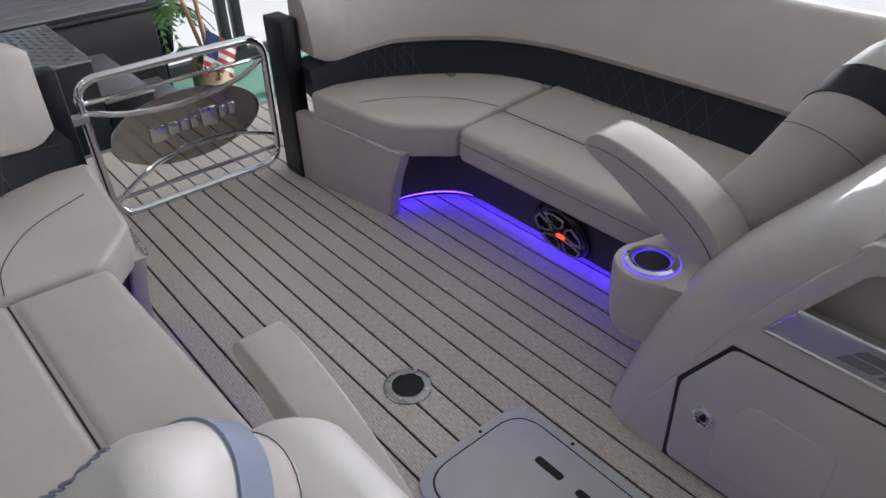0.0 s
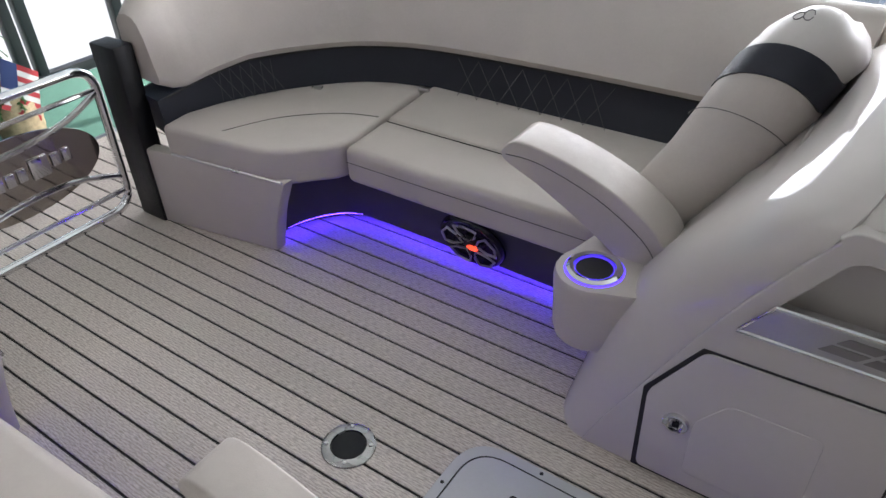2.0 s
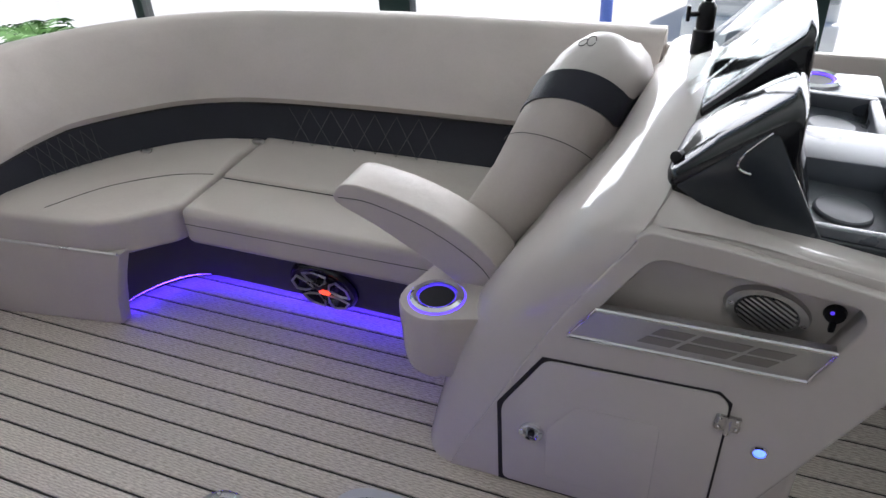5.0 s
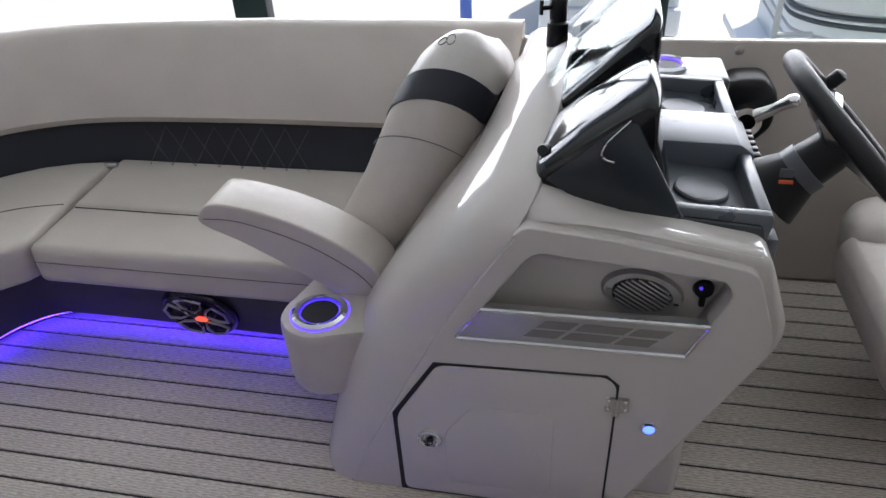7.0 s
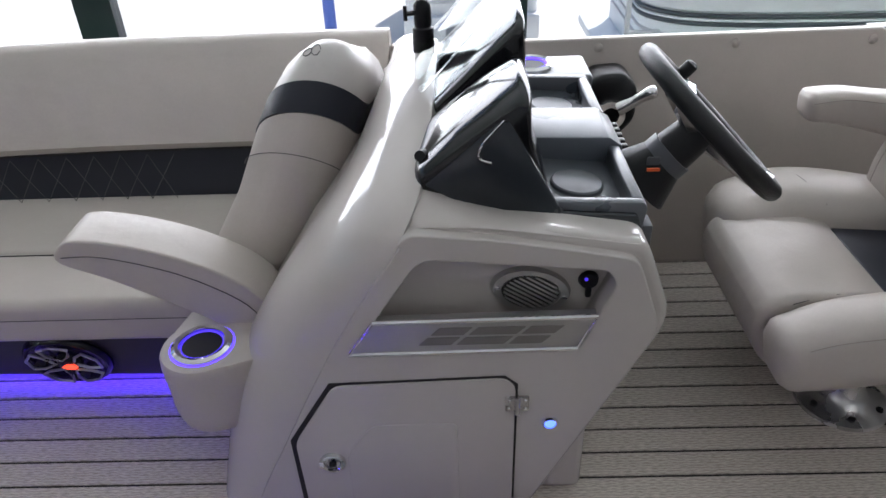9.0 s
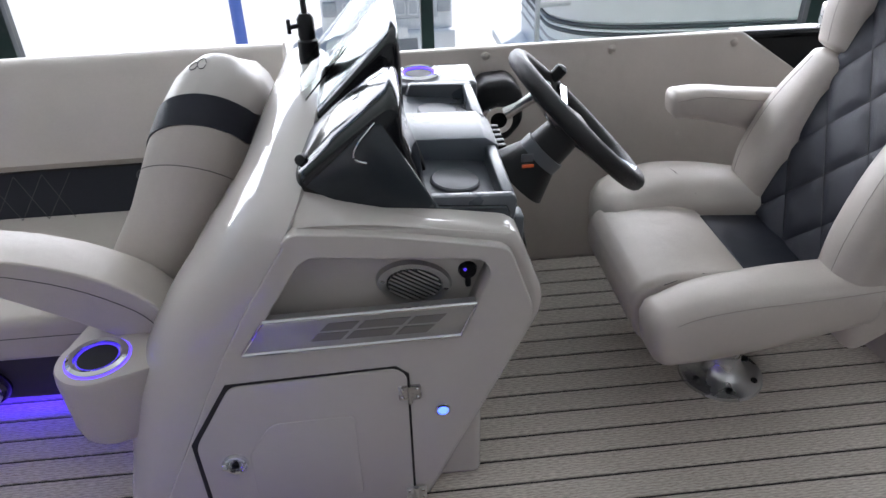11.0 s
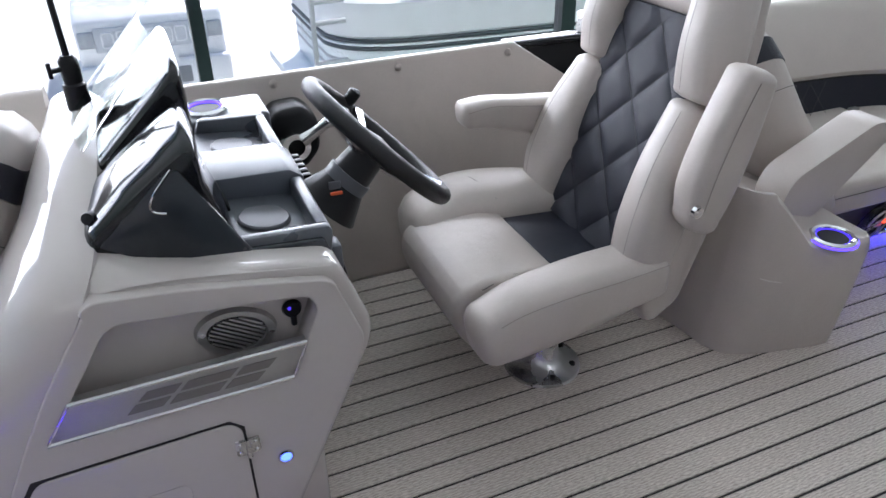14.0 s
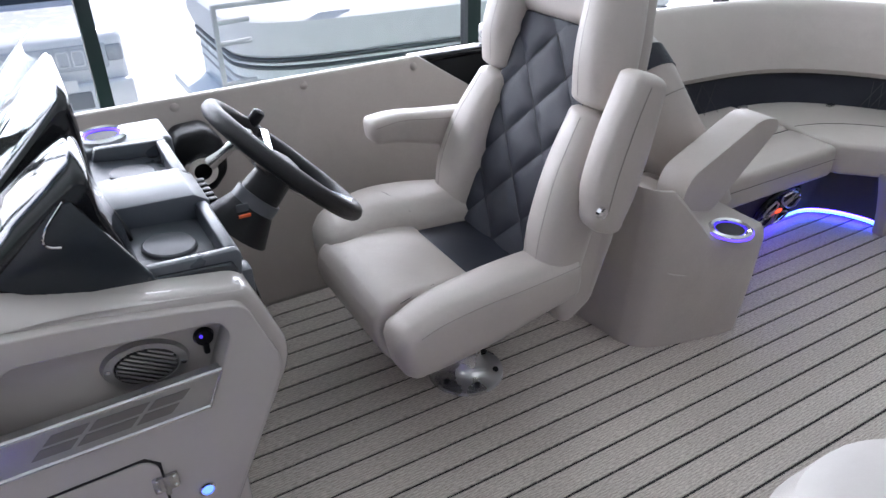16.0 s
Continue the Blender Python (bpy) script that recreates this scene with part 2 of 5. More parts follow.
def soften(pts, r, n=4):
    """Rounds the corners of a polygon."""
    out = []
    k = len(pts)
    for i in range(k):
        p, a, b = (Vector((*pts[j % k], 0)) for j in (i, i - 1, i + 1))
        da, db = (a - p), (b - p)
        s = min(r, da.length * 0.45, db.length * 0.45)
        u, v = p + da.normalized() * s, p + db.normalized() * s
        for j in range(n + 1):
            t = j / n
            q = u * (1 - t) ** 2 + p * 2 * t * (1 - t) + v * t * t
            out.append((q.x, q.y))
    return out


# The showroom round the boat
FLOOR_Z = -1.1
OUT_Z = -2.5
solid("ground", box(-60, 65, -55, 65, OUT_Z - 0.3, OUT_Z), surface("pale_concrete", (0.72, 0.71, 0.69), 0.8, var=0.08, scale=0.6), "pale sunlit concrete forecourt outside the windows", "ground", "structure")
solid("carpet", prism([(-9, -6.4), (9.5, -6.4), (9.5, 3.2), (-6.2, 3.2), (-6.2, 0.4), (-9, 0.4)], "z", OUT_Z, FLOOR_Z), surface("green_carpet", (0.075, 0.185, 0.145), 0.9, var=0.12, scale=14, grain=1.0, grain_scale=400), "short green carpet on the showroom floor", "floor", "structure")
solid("ceiling", box(-9, 9.5, -6.4, 3.2, 3.6, 3.75), WHITE, "white showroom ceiling", "ceiling", "structure")
MULLION = surface("dark_aluminium", (0.03, 0.032, 0.036), 0.4, var=0.1)
ALU = surface("pale_aluminium", (0.5, 0.51, 0.52), 0.4, metal=0.6, var=0.08)


def glazed_wall(name, axis, at, lo, hi, posts, sill):
    wall = thing(name, "glazed showroom wall with dark aluminium mullions", "window wall", kind="structure")
    a, b = at - 0.05, at + 0.05

    def slab(l0, l1, z0, z1, d=0.0):
        return box(l0, l1, a - d, b + d, z0, z1, 0.006) if axis == "x" else box(a - d, b + d, l0, l1, z0, z1, 0.006)

    part("head", slab(lo, hi, 3.1, 3.6), WHITE, wall)
    part("window_sill", slab(lo, hi, FLOOR_Z, sill), MULLION, wall)
    for p, w in posts:
        part("mullion", slab(p - w / 2, p + w / 2, sill, 3.1, 0.01), MULLION, wall)
    ends = [lo] + [p for p, w in posts] + [hi]
    for p, q in zip(ends, ends[1:]):
        g = part("pane", box(p, q, at - 0.006, at + 0.006, sill, 3.1) if axis == "x" else box(at - 0.006, at + 0.006, p, q, sill, 3.1), PANE, wall)
        g.visible_shadow = False


glazed_wall("window_starboard", "x", 3.15, -6.2, 9.5, [(-4.2, 0.1), (-1.78, 0.25), (1.0, 0.085), (3.72, 0.12), (6.6, 0.1)], FLOOR_Z + 0.1)
glazed_wall("window_bow", "y", -8.95, -6.3, 0.35, [(-4, 0.1), (-2, 0.1)], FLOOR_Z + 0.1)
glazed_wall("door_bow", "y", -6.25, 0.45, 3.1, [(0.5, 0.1), (1.25, 0.09), (1.4, 0.09), (2.3, 0.1), (3.05, 0.1)], FLOOR_Z + 0.1)
solid("wall_corner", box(-9, -6.2, 0.35, 0.45, FLOOR_Z, 3.6), WHITE, "plain white showroom corner wall", "wall", "structure")
solid("wall_port", box(-9, 9.5, -6.4, -6.3, FLOOR_Z, 3.6), surface("grey_wall", (0.42, 0.42, 0.42), 0.7), "plain grey showroom back wall", "wall", "structure")
solid("wall_stern", box(9.4, 9.5, -6.3, 3.1, FLOOR_Z, 3.6), WHITE, "plain white showroom end wall", "wall", "structure")
solid("blue_pole", lathe([(0.05, OUT_Z), (0.05, 3.4)], Matrix.Translation((-0.45, 4.3, 0)), 16), surface("blue_paint", (0.10, 0.16, 0.55), 0.4), "slim blue steel pole outside the window", "pole")

TUBE = glow("fluorescent_diffuser", (1.0, 0.98, 0.96), 5.2)
for lx in (-2.6, 3.6):
    for ly in (-4.2, -2.5):
        fx = thing("ceiling_light", "long white fluorescent ceiling light with diffuser", "ceiling light", (lx, ly, 3.5), "rows of ceiling lights")
        part("frame", box(lx - 1.25, lx + 1.25, ly - 0.17, ly + 0.17, 3.54, 3.6, 0.01), WHITE, fx)
        part("diffuser", box(lx - 1.2, lx + 1.2, ly - 0.14, ly + 0.14, 3.515, 3.54, 0.008), TUBE, fx)

# The deck
D = 0.0762
deck = thing("deck", "boat deck with woven teak-look vinyl planks and dark seams", "floor", kind="structure")
part("deck_bed", box(-2.5, 4.6, -2.3, 0.72, -0.12, -0.004), SEAM, deck)
edge = surface("deck_edge", (0.3, 0.3, 0.31), 0.35, metal=0.9)
part("deck_edge", box(-2.53, -2.5, -2.3, 0.72, -0.12, 0.004, 0.004), edge, deck)


# Fences and side panels
def fence(name, pts, z1, label):
    bm = bmesh.new()
    for (x0, y0), (x1, y1) in zip(pts, pts[1:]):
        d = Vector((x1 - x0, y1 - y0, 0)).normalized() * 0.02
        s = Vector((-d.y, d.x, 0))
        prism([(x0 - d.x + s.x, y0 - d.y + s.y), (x1 + d.x + s.x, y1 + d.y + s.y), (x1 + d.x - s.x, y1 + d.y - s.y), (x0 - d.x - s.x, y0 - d.y - s.y)], "z", 0, z1, 0.006, 2, bm)
    return solid(name, bm, BLACK, label, "fence", "structure")


fence("fence_starboard", [(-1.755, -0.25), (-1.76, -0.1), (-1.62, 0.32), (-1.25, 0.58), (-0.8, 0.66), (3.2, 0.66), (3.9, 0.5), (4.25, 0.1), (4.28, -0.8), (4.25, -1.75), (3.9, -2.15), (3.2, -2.3)], 0.735, "black outer fence panel of the pontoon boat")
fence("fence_port", [(-1.755, -1.46), (-1.76, -1.62), (-1.62, -2.05), (-1.25, -2.26), (-0.8, -2.3), (3.2, -2.3)], 0.735, "black outer fence panel along the port side")

helm_panel = thing("side_panel", "beige vinyl side panel with covered buttons beside the helm", "side panel", kind="structure")
bm = prism([(0.36, 0.0), (0.36, 0.757), (1.86, 0.768), (2.07, 0.63), (2.3, 0.5), (2.3, 0.0)], "y", 0.565, 0.60, 0.008, 3)
for v in bm.verts:
    v.co.y -= (0.77 - v.co.z) * 0.14
part("panel_cover", bm, VINYL, helm_panel)
for bx in (1.0, 1.42, 1.835):
    part("button", lathe([(0.0145, 0), (0.013, 0.005), (0.007, 0.009), (0, 0.010)], pose(bx, 0.562, 0.735, 90, 0, 0), 16), VINYL, helm_panel)
part("black_rail", box(1.86, 2.75, 0.602, 0.68, 0.725, 0.752, 0.01), GLOSS, helm_panel)
part("rail_fitting", box(2.17, 2.25, 0.60, 0.66, 0.752, 0.83, 0.012), STEEL, helm_panel)


# Lounges
# Charcoal vinyl with its blue-grey grazing reflection put into the colour; emblem bars share it.
SHEEN_BLUE = surface("sheen_blue_vinyl", (0.20, 0.235, 0.31), 0.4, var=0.06, grain=0.3, wear=0.1)
def offset(c, d, z):
    out = []
    for i, q in enumerate(c):
        t = c[min(i + 1, len(c) - 1)] - c[max(i - 1, 0)]
        t.z = 0
        t.normalize()
        out.append(Vector((q.x - t.y * d, q.y + t.x * d, z)))
    return out


def dip(line):
    """Lets the bow end of a line sink a little."""
    return [q - Vector((0, 0, 0.045 * max(0.0, 1 - i / 8))) for i, q in enumerate(line)]


def plan(pts, n=44):
    return curve([(x, y, 0) for x, y in pts], n)


JUNCTION = plan([(-1.60, -0.43), (-1.545, -0.22), (-1.445, -0.03), (-1.315, 0.125), (-1.18, 0.225), (-0.955, 0.285), (-0.525, 0.30), (-0.1, 0.30), (0.33, 0.30)])
TOP = plan([(-1.64, -0.455), (-1.66, -0.24), (-1.61, -0.03), (-1.50, 0.15), (-1.32, 0.32), (-1.05, 0.45), (-0.6, 0.52), (-0.1, 0.545), (0.36, 0.55)])
MIDDLE = [a.lerp(b, 0.38) for a, b in zip(JUNCTION, TOP)]


def lounge(m, label, pod, speaker_label, aft=0.0, marked=False, reach=(0.0, 0.0), cut=0):
    th = thing("lounge_seat", label, "lounge seat", (0, 0, 0), "built-in lounges")
    shift = [m]

    def P(name, bm, mat, parent=th, lab=""):
        if marked:
            for v in bm.verts:
                v.co.y += 0.075 * min(max((-0.75 - v.co.x) / 0.5, 0.0), 1.0)
        return part(name, bm, mat, parent, lab, shift[0])

    # backs
    last = len(TOP) - cut
    J, M, T = JUNCTION[:last], MIDDLE[:last], TOP[:last]
    P("back_band", loft([offset(J, 0.0, 0.34)[1:], offset(M, -0.022, 0.46)[1:], dip(offset(M, -0.02, 0.520)[1:]), dip(offset(M, 0.1, 0.53)[1:]), offset(J, 0.2, 0.34)[1:]]), NAVY, th, "charcoal quilted vinyl band")
    rails = [offset(M, 0.0, 0.516), offset(M, -0.02, 0.522), offset(M, -0.03, 0.545), [a.lerp(b, 0.7) + Vector((0, 0, 0.70)) for a, b in zip(offset(J, -0.02, 0), offset(T, -0.02, 0))],
                                   offset(T, -0.025, 0.76), offset(T, -0.005, 0.79), offset(T, 0.03, 0.805), offset(T, 0.07, 0.80), offset(T, 0.095, 0.77), offset(T, 0.10, 0.55)]
    rails = [r[2:] for r in rails]
    for i, f in ((0, 0.72), (1, 0.92)):
        mid = sum((r[i] for r in rails), Vector()) / len(rails)
        for r in rails:
            r[i] = mid + (r[i] - mid) * f
    for r in rails:
        for i in range(8):
            r[i].z -= (0.045 if r[i].z < 0.6 else 0.02) * (1 - i / 8)
    back = P("back_cushion", loft(rails), VINYL)
    piping = dip(offset(M, -0.021, 0.521)[2:])
    P("piping", tube(piping, 0.004, 6), SEAM, back)
    # quilting on the band
    for x0, x1 in ((6, 12), (29, 36)):
        for i in range(x0, x1):
            a0, a1 = offset(JUNCTION, -0.016, 0.40)[i], offset(MIDDLE, -0.023, 0.51)[i + 1]
            b0, b1 = offset(JUNCTION, -0.016, 0.40)[i + 1], offset(MIDDLE, -0.023, 0.51)[i]
            for pair in ((a0, a1), (b0, b1)):
                P("stitch_line", tube(pair, 0.001, 5), THREAD, back)
    # seat
    j = [(q.x, q.y) for q in offset(JUNCTION, 0.012, 0)]
    k = min(range(len(j)), key=lambda i: abs(j[i][0] + 1.0) + (0 if j[i][1] > 0.1 else 9))
    corner = [(-1.575, -0.44), (-1.4, -0.425), (-1.20, -0.402), (-1.12, -0.38), (-1.07, -0.345), (-1.02, -0.29), (-0.972, -0.245), (-0.957, -0.21), (-0.962, -0.1), (-0.972, 0.0), (-0.99, 0.15)] + j[k:1:-3]
    c = P("seat_cushion", pad(corner, "z", 0.275, 0.402, 0.03), VINYL)
    seam = curve([(-1.36, -0.36, 0.4025), (-1.27, -0.19, 0.4025), (-1.12, -0.06, 0.4025), (-0.98, -0.01, 0.4025)], 16)
    P("seam", tube(seam, 0.0014, 5), SEAM, c)
    P("seat_cushion", pad([(-0.945, -0.238), (-0.09, -0.238), (-0.05, -0.2), (-0.05, -0.006), (-0.958, -0.006)], "z", 0.272, 0.40, 0.03), VINYL)
    P("seat_cushion", pad([(-0.96, 0.004), (-0.05, 0.004), (-0.05, 0.318), (-0.985, 0.318)], "z", 0.28, 0.398, 0.018), VINYL)
    P("seat_filler", box(-0.955, -0.055, -0.03, 0.03, 0.30, 0.388, 0.002, 1), VINYL)
    P("seam", tube([(-0.95, -0.001, 0.388), (-0.06, -0.001, 0.388)], 0.0028, 5), SEAM)
    P("stitch_line", tube([(-0.93, -0.241, 0.352), (-0.1, -0.241, 0.352)], 0.0011, 5), THREAD, th)
    P("seat_box", prism([(-1.62, -0.40), (-1.27, -0.35), (-1.24, -0.12), (-1.08, 0.0), (0.1, 0.0), (0.1, 0.4), (-1.2, 0.4), (-1.62, 0.1)], "z", 0.0, 0.285), BASE)
    # base and end panel
    front = plan([(-1.19, -0.375), (-1.195, -0.3), (-1.15, -0.19), (-1.06, -0.105), (-0.92, -0.088), (-0.5, -0.095), (0.2, -0.115)], 30)
    P("base_panel", loft([offset(front, 0.012, 0.05), offset(front, -0.012, 0.05), offset(front, -0.085, 0.285), offset(front, 0.0, 0.285)]), BASE, th, "dark woven base panel")
    P("plinth", loft([offset(front, 0.06, 0.0), offset(front, 0.05, 0.0), offset(front, 0.05, 0.06), offset(front, 0.06, 0.06)]), BLACK)
    P("light_strip", tube(offset(front, 0.012, 0.04), 0.007, 6), LED, th, "glowing blue light strip under the seat base")
    if pod == "floor":
        line = curve(offset(front, -0.002, 0.034)[2:24], 46)
        for q in line:
            P("diode", box(q.x - 0.006, q.x + 0.006, q.y - 0.004, q.y + 0.004, 0.029, 0.039), DIODE)
    P("end_panel", end_panel(), VINYL)
    P("trim_strip", tube([(-1.08, -0.39, 0.302), (-1.55, -0.443, 0.302)], 0.005, 6), STEEL)
    for t in (15, 27):
        q = offset(JUNCTION, -0.03, 0.405)[t]
        P("hinge_tab", box(q.x - 0.022, q.x + 0.022, q.y - 0.01, q.y + 0.012, 0.398, 0.412, 0.004), STEEL)
    # backrest that closes the seat
    lev = [(0.34, -0.10, 0.06, -0.27, 0.47, 0.0, 0.0), (0.45, -0.075, 0.125, -0.245, 0.47, 0.1, 0.12), (0.56, -0.02, 0.20, -0.21, 0.47, 0.16, 0.25), (0.66, 0.018, 0.265, -0.17, 0.45, 0.048, 0.36), (0.74, 0.045, 0.30, -0.13, 0.42, 0.042, 0.42), (0.798, 0.068, 0.32, -0.102, 0.40, 0.036, 0.46), (0.80, 0.069, 0.321, -0.10, 0.40, 0.036, 0.46),
           (0.858, 0.098, 0.345, -0.06, 0.37, 0.036, 0.48), (0.86, 0.099, 0.346, -0.058, 0.37, 0.036, 0.48), (0.885, 0.115, 0.368, -0.035, 0.36, 0.03, 0.47), (0.905, 0.137, 0.37, -0.012, 0.34, 0.06, 0.45), (0.917, 0.165, 0.358, 0.012, 0.31, 0.03, 0.42), (0.922, 0.20, 0.33, 0.04, 0.28, 0.0, 0.40)]

    def ring(l, g=0.0):
        mid, half = (l[1] + l[2]) / 2, (l[2] - l[1]) / 2
        arch = min(max((l[0] - 0.36) / 0.4, 0), 1)
        out = []
        for q in rounded(l[1] - g, l[2] + g, l[3] - g, l[4], 0.16, l[0], 12):
            run = min(q.y - l[3], 0.5 * half + 0.25 * (q.y - l[3]))
            out.append(Vector((q.x, q.y, q.z - l[5] * (q.x - mid) - (l[6] + 0.62 * arch) * run + 0.02 * arch)))
        return out

    shift[0] = m @ Matrix.Translation((-reach[0], 0, 0))
    b = P("backrest", rings([ring(l) for l in lev[:7]]), VINYL)
    # The port stripe is charcoal too; its paler blue is painted sheen.
    P("stripe", rings([ring(l, 0.003) for l in lev[6:8]]), SHEEN_BLUE if marked else NAVY, b, "charcoal vinyl stripe with a blue sheen in its colour" if marked else "charcoal vinyl stripe")
    hr = P("headrest", rings([ring(l) for l in lev[7:]]), VINYL_PALE, b)
    arc = [v for v in ring((0.72, 0.039, 0.292, -0.14, 0.43, 0.145, 0.405), 0.002) if v.y < 0.1]
    P("stitch_line", tube(arc, 0.001, 5), THREAD, b)
    if pod == "hung":
        for i in range(2):
            pts = [(x, y, top_of(hr, x, y) + 0.0012) for x, y in emblem(i)]
            part("emblem_bar", tube(pts, 0.0011, 5), THREAD, hr)
    if marked:
        for cx, cy in ((0.178, -1.692), (0.176, -1.728), (0.178, -1.764)):
            for k in (-1, 0, 1):
                ends = [(cx + 0.020 * e, cy + 0.010 * k + 0.006 * e) for e in (-1, -0.3, 0.3, 1)]
                part("emblem_bar", tube([(x, y, top_of(hr, x, y) + 0.001) for x, y in ends], 0.003 if k else 0.002, 6), SHEEN_BLUE, hr)
        P("bolster", rings([rounded(a, c, d, e, 0.085, z, 7) for z, a, c, d, e in ((0.40, 0.06, 0.40, -0.25, -0.02), (0.60, 0.035, 0.40, -0.258, -0.02), (0.66, 0.045, 0.39, -0.25, -0.03), (0.70, 0.07, 0.37, -0.225, -0.04), (0.715, 0.11, 0.34, -0.18, -0.06))]), VINYL_PALE, b)
    # arm and cup pod
    shift[0] = m @ Matrix.Translation((aft, 0, reach[1]))
    if pod == "floor":
        shift[0] = m
        shape = soften([(0.05, 0.47), (0.02, 0.545), (-0.26, 0.678), (-0.335, 0.665), (-0.35, 0.630), (-0.10, 0.40), (-0.02, 0.385)], 0.05, 6)
        arm = P("armrest", pad(shape, "y", -0.355, -0.24, 0.022, 5), VINYL)
    else:
        arm = None
    prof = curve([(-0.30, 0, 0.595), (-0.295, 0, 0.632), (-0.25, 0, 0.652), (-0.13, 0, 0.632), (-0.01, 0, 0.588), (0.09, 0, 0.525), (0.135, 0, 0.455), (0.11, 0, 0.392), (0.06, 0, 0.392), (-0.06, 0, 0.468), (-0.2, 0, 0.548)], 36, True)
    arm = arm or P("armrest", pad([(q.x, q.z) for q in prof], "y", -0.312 if marked else -0.355, -0.225, 0.032, 6), VINYL)
    if pod != "floor":
        P("stitch_line", tube([(q.x, -0.314 if marked else -0.357, q.z) for q in curve([(-0.29, 0, 0.612), (-0.2, 0, 0.61), (-0.05, 0, 0.563), (0.07, 0, 0.49), (0.115, 0, 0.43)], 16)], 0.001, 5), THREAD, arm)
    shift[0] = m
    if pod == "hung":
        shift[0] = m @ Matrix.Translation((0.014, 0, 0))
        body = P("cup_pod", pod_hung(), VINYL)
    elif pod == "floor":
        body = P("cup_pod", pod_floor(), VINYL, th, "beige vinyl end pod down to the deck")
        P("stitch_line", tube(curve([(0.185, -0.405, 0.32), (0.15, -0.452, 0.29), (0.0, -0.49, 0.268), (-0.13, -0.512, 0.28)], 14), 0.002, 5), VINYL_PALE, body)
    if pod != "none":
        cup = (-0.02, -0.43, 0.424) if pod == "hung" else (-0.045, -0.475, 0.402)
        cm = Matrix.Translation(cup)
        P("cup_ring", lathe([(0.046, -0.005), (0.05, 0.008), (0.058, 0.011), (0.066, 0.006), (0.067, -0.004)], cm, 36, True), CHROME, body, "chrome cup holder ring")
        P("cup_glow", lathe([(0.0435, 0.0), (0.0455, 0.0), (0.0455, 0.005), (0.0435, 0.004)], cm, 36, True), LED_DIM, body)
        P("cup_light", lathe([(0.0675, -0.004), (0.070, -0.004), (0.070, 0.0015), (0.0675, 0.0015)], cm, 36, True), LED_RING, body)
        # Flat disc, no hollow: the darkness down in the cup is painted.
        P("cup_shade_disc", lathe([(0.0, 0.0012), (0.04, 0.0014), (0.0445, 0.002), (0.0445, -0.004)], cm, 28), WELL_SHADE, body)
    # loudspeaker
    shift[0] = m
    sm = pose(-0.515, -0.149, 0.15, 110, 0, 0) if pod == "hung" else pose(-0.76, -0.151, 0.158, 110, 0, 0)
    sp = P("speaker", lathe([(0.0, 0.0), (0.075, 0.002), (0.095, 0.016), (0.108, 0.018), (0.115, 0.010), (0.116, 0.0)], sm, 40), GLOSS, th, speaker_label)
    for i in range(5):
        a = radians(72 * i + 18)
        pts = [(0.026, a, 0.024), (0.062, a - 0.50, 0.026), (0.094, a - 0.44, 0.026), (0.100, a, 0.027), (0.094, a + 0.44, 0.026), (0.062, a + 0.50, 0.026)]
        P("grille_spoke", tube([sm @ Vector((r * math.cos(b), r * math.sin(b), h)) for r, b, h in pts], 0.0042, 6, True), STEEL, sp)
    P("tweeter", lathe([(0.0, 0.028), (0.022, 0.024), (0.03, 0.012), (0.03, 0.004)], sm, 20), BLACK, sp)
    P("tweeter_light", red_light(sm), RED, sp, "red glowing light in the speaker")
    return th


def emblem(i):
    """The plan of one curl of the stitched emblem on the headrest."""
    return [(0.222 + i * 0.02 + 0.011 * math.cos(a), 0.0 + 0.016 * math.sin(a) * (1 if i % 2 else 0.75)) for a in (radians(42 * k) for k in range(9))]


def red_light(sm):
    b = prism([(-0.012, -0.002), (0.0, -0.014), (0.02, -0.014), (0.034, -0.002), (0.028, 0.010), (0.006, 0.012)], "z", 0.026, 0.031, 0.002, 1)
    b.transform(sm)
    return b


def end_panel():
    lo = [(-1.172, -0.388), (-1.44, -0.43), (-1.70, -0.47)]
    flare = lambda z: 0.10 * (z / 0.3) ** 1.5
    rails = [[Vector((x + flare(z) * (x > -1.3), y, z)) for x, y in lo] for z in (0.0, 0.1, 0.2, 0.3)] + [[Vector((x + flare(z) * (x > -1.3), y + 0.05, z)) for x, y in lo] for z in (0.3, 0.2, 0.1, 0.0)]
    own = loft(rails)
    bmesh.ops.bevel(own, geom=[e for e in own.edges if e.calc_face_angle(0) > 0.5], offset=0.01, segments=2, profile=0.5, affect="EDGES", clamp_overlap=True)
    return own


def pod_hung():
    lv = [(0.235, 0.86), (0.245, 0.94), (0.27, 1.0), (0.40, 1.06), (0.418, 1.04), (0.424, 1.0)]
    out = []
    for z, s in lv:
        r = 0.088 * s
        ring = [Vector((-0.02 + r * math.cos(a), -0.43 + r * math.sin(a), z)) for a in (radians(150 + 12.5 * i) for i in range(13))]
        ring += [Vector((0.10, -0.43 - r * 0.55, z)), Vector((0.16, -0.38, z)), Vector((0.16, -0.25, z)), Vector((-0.02 - r * 0.5, -0.25, z))]
        out.append(ring)
    return rings(out)


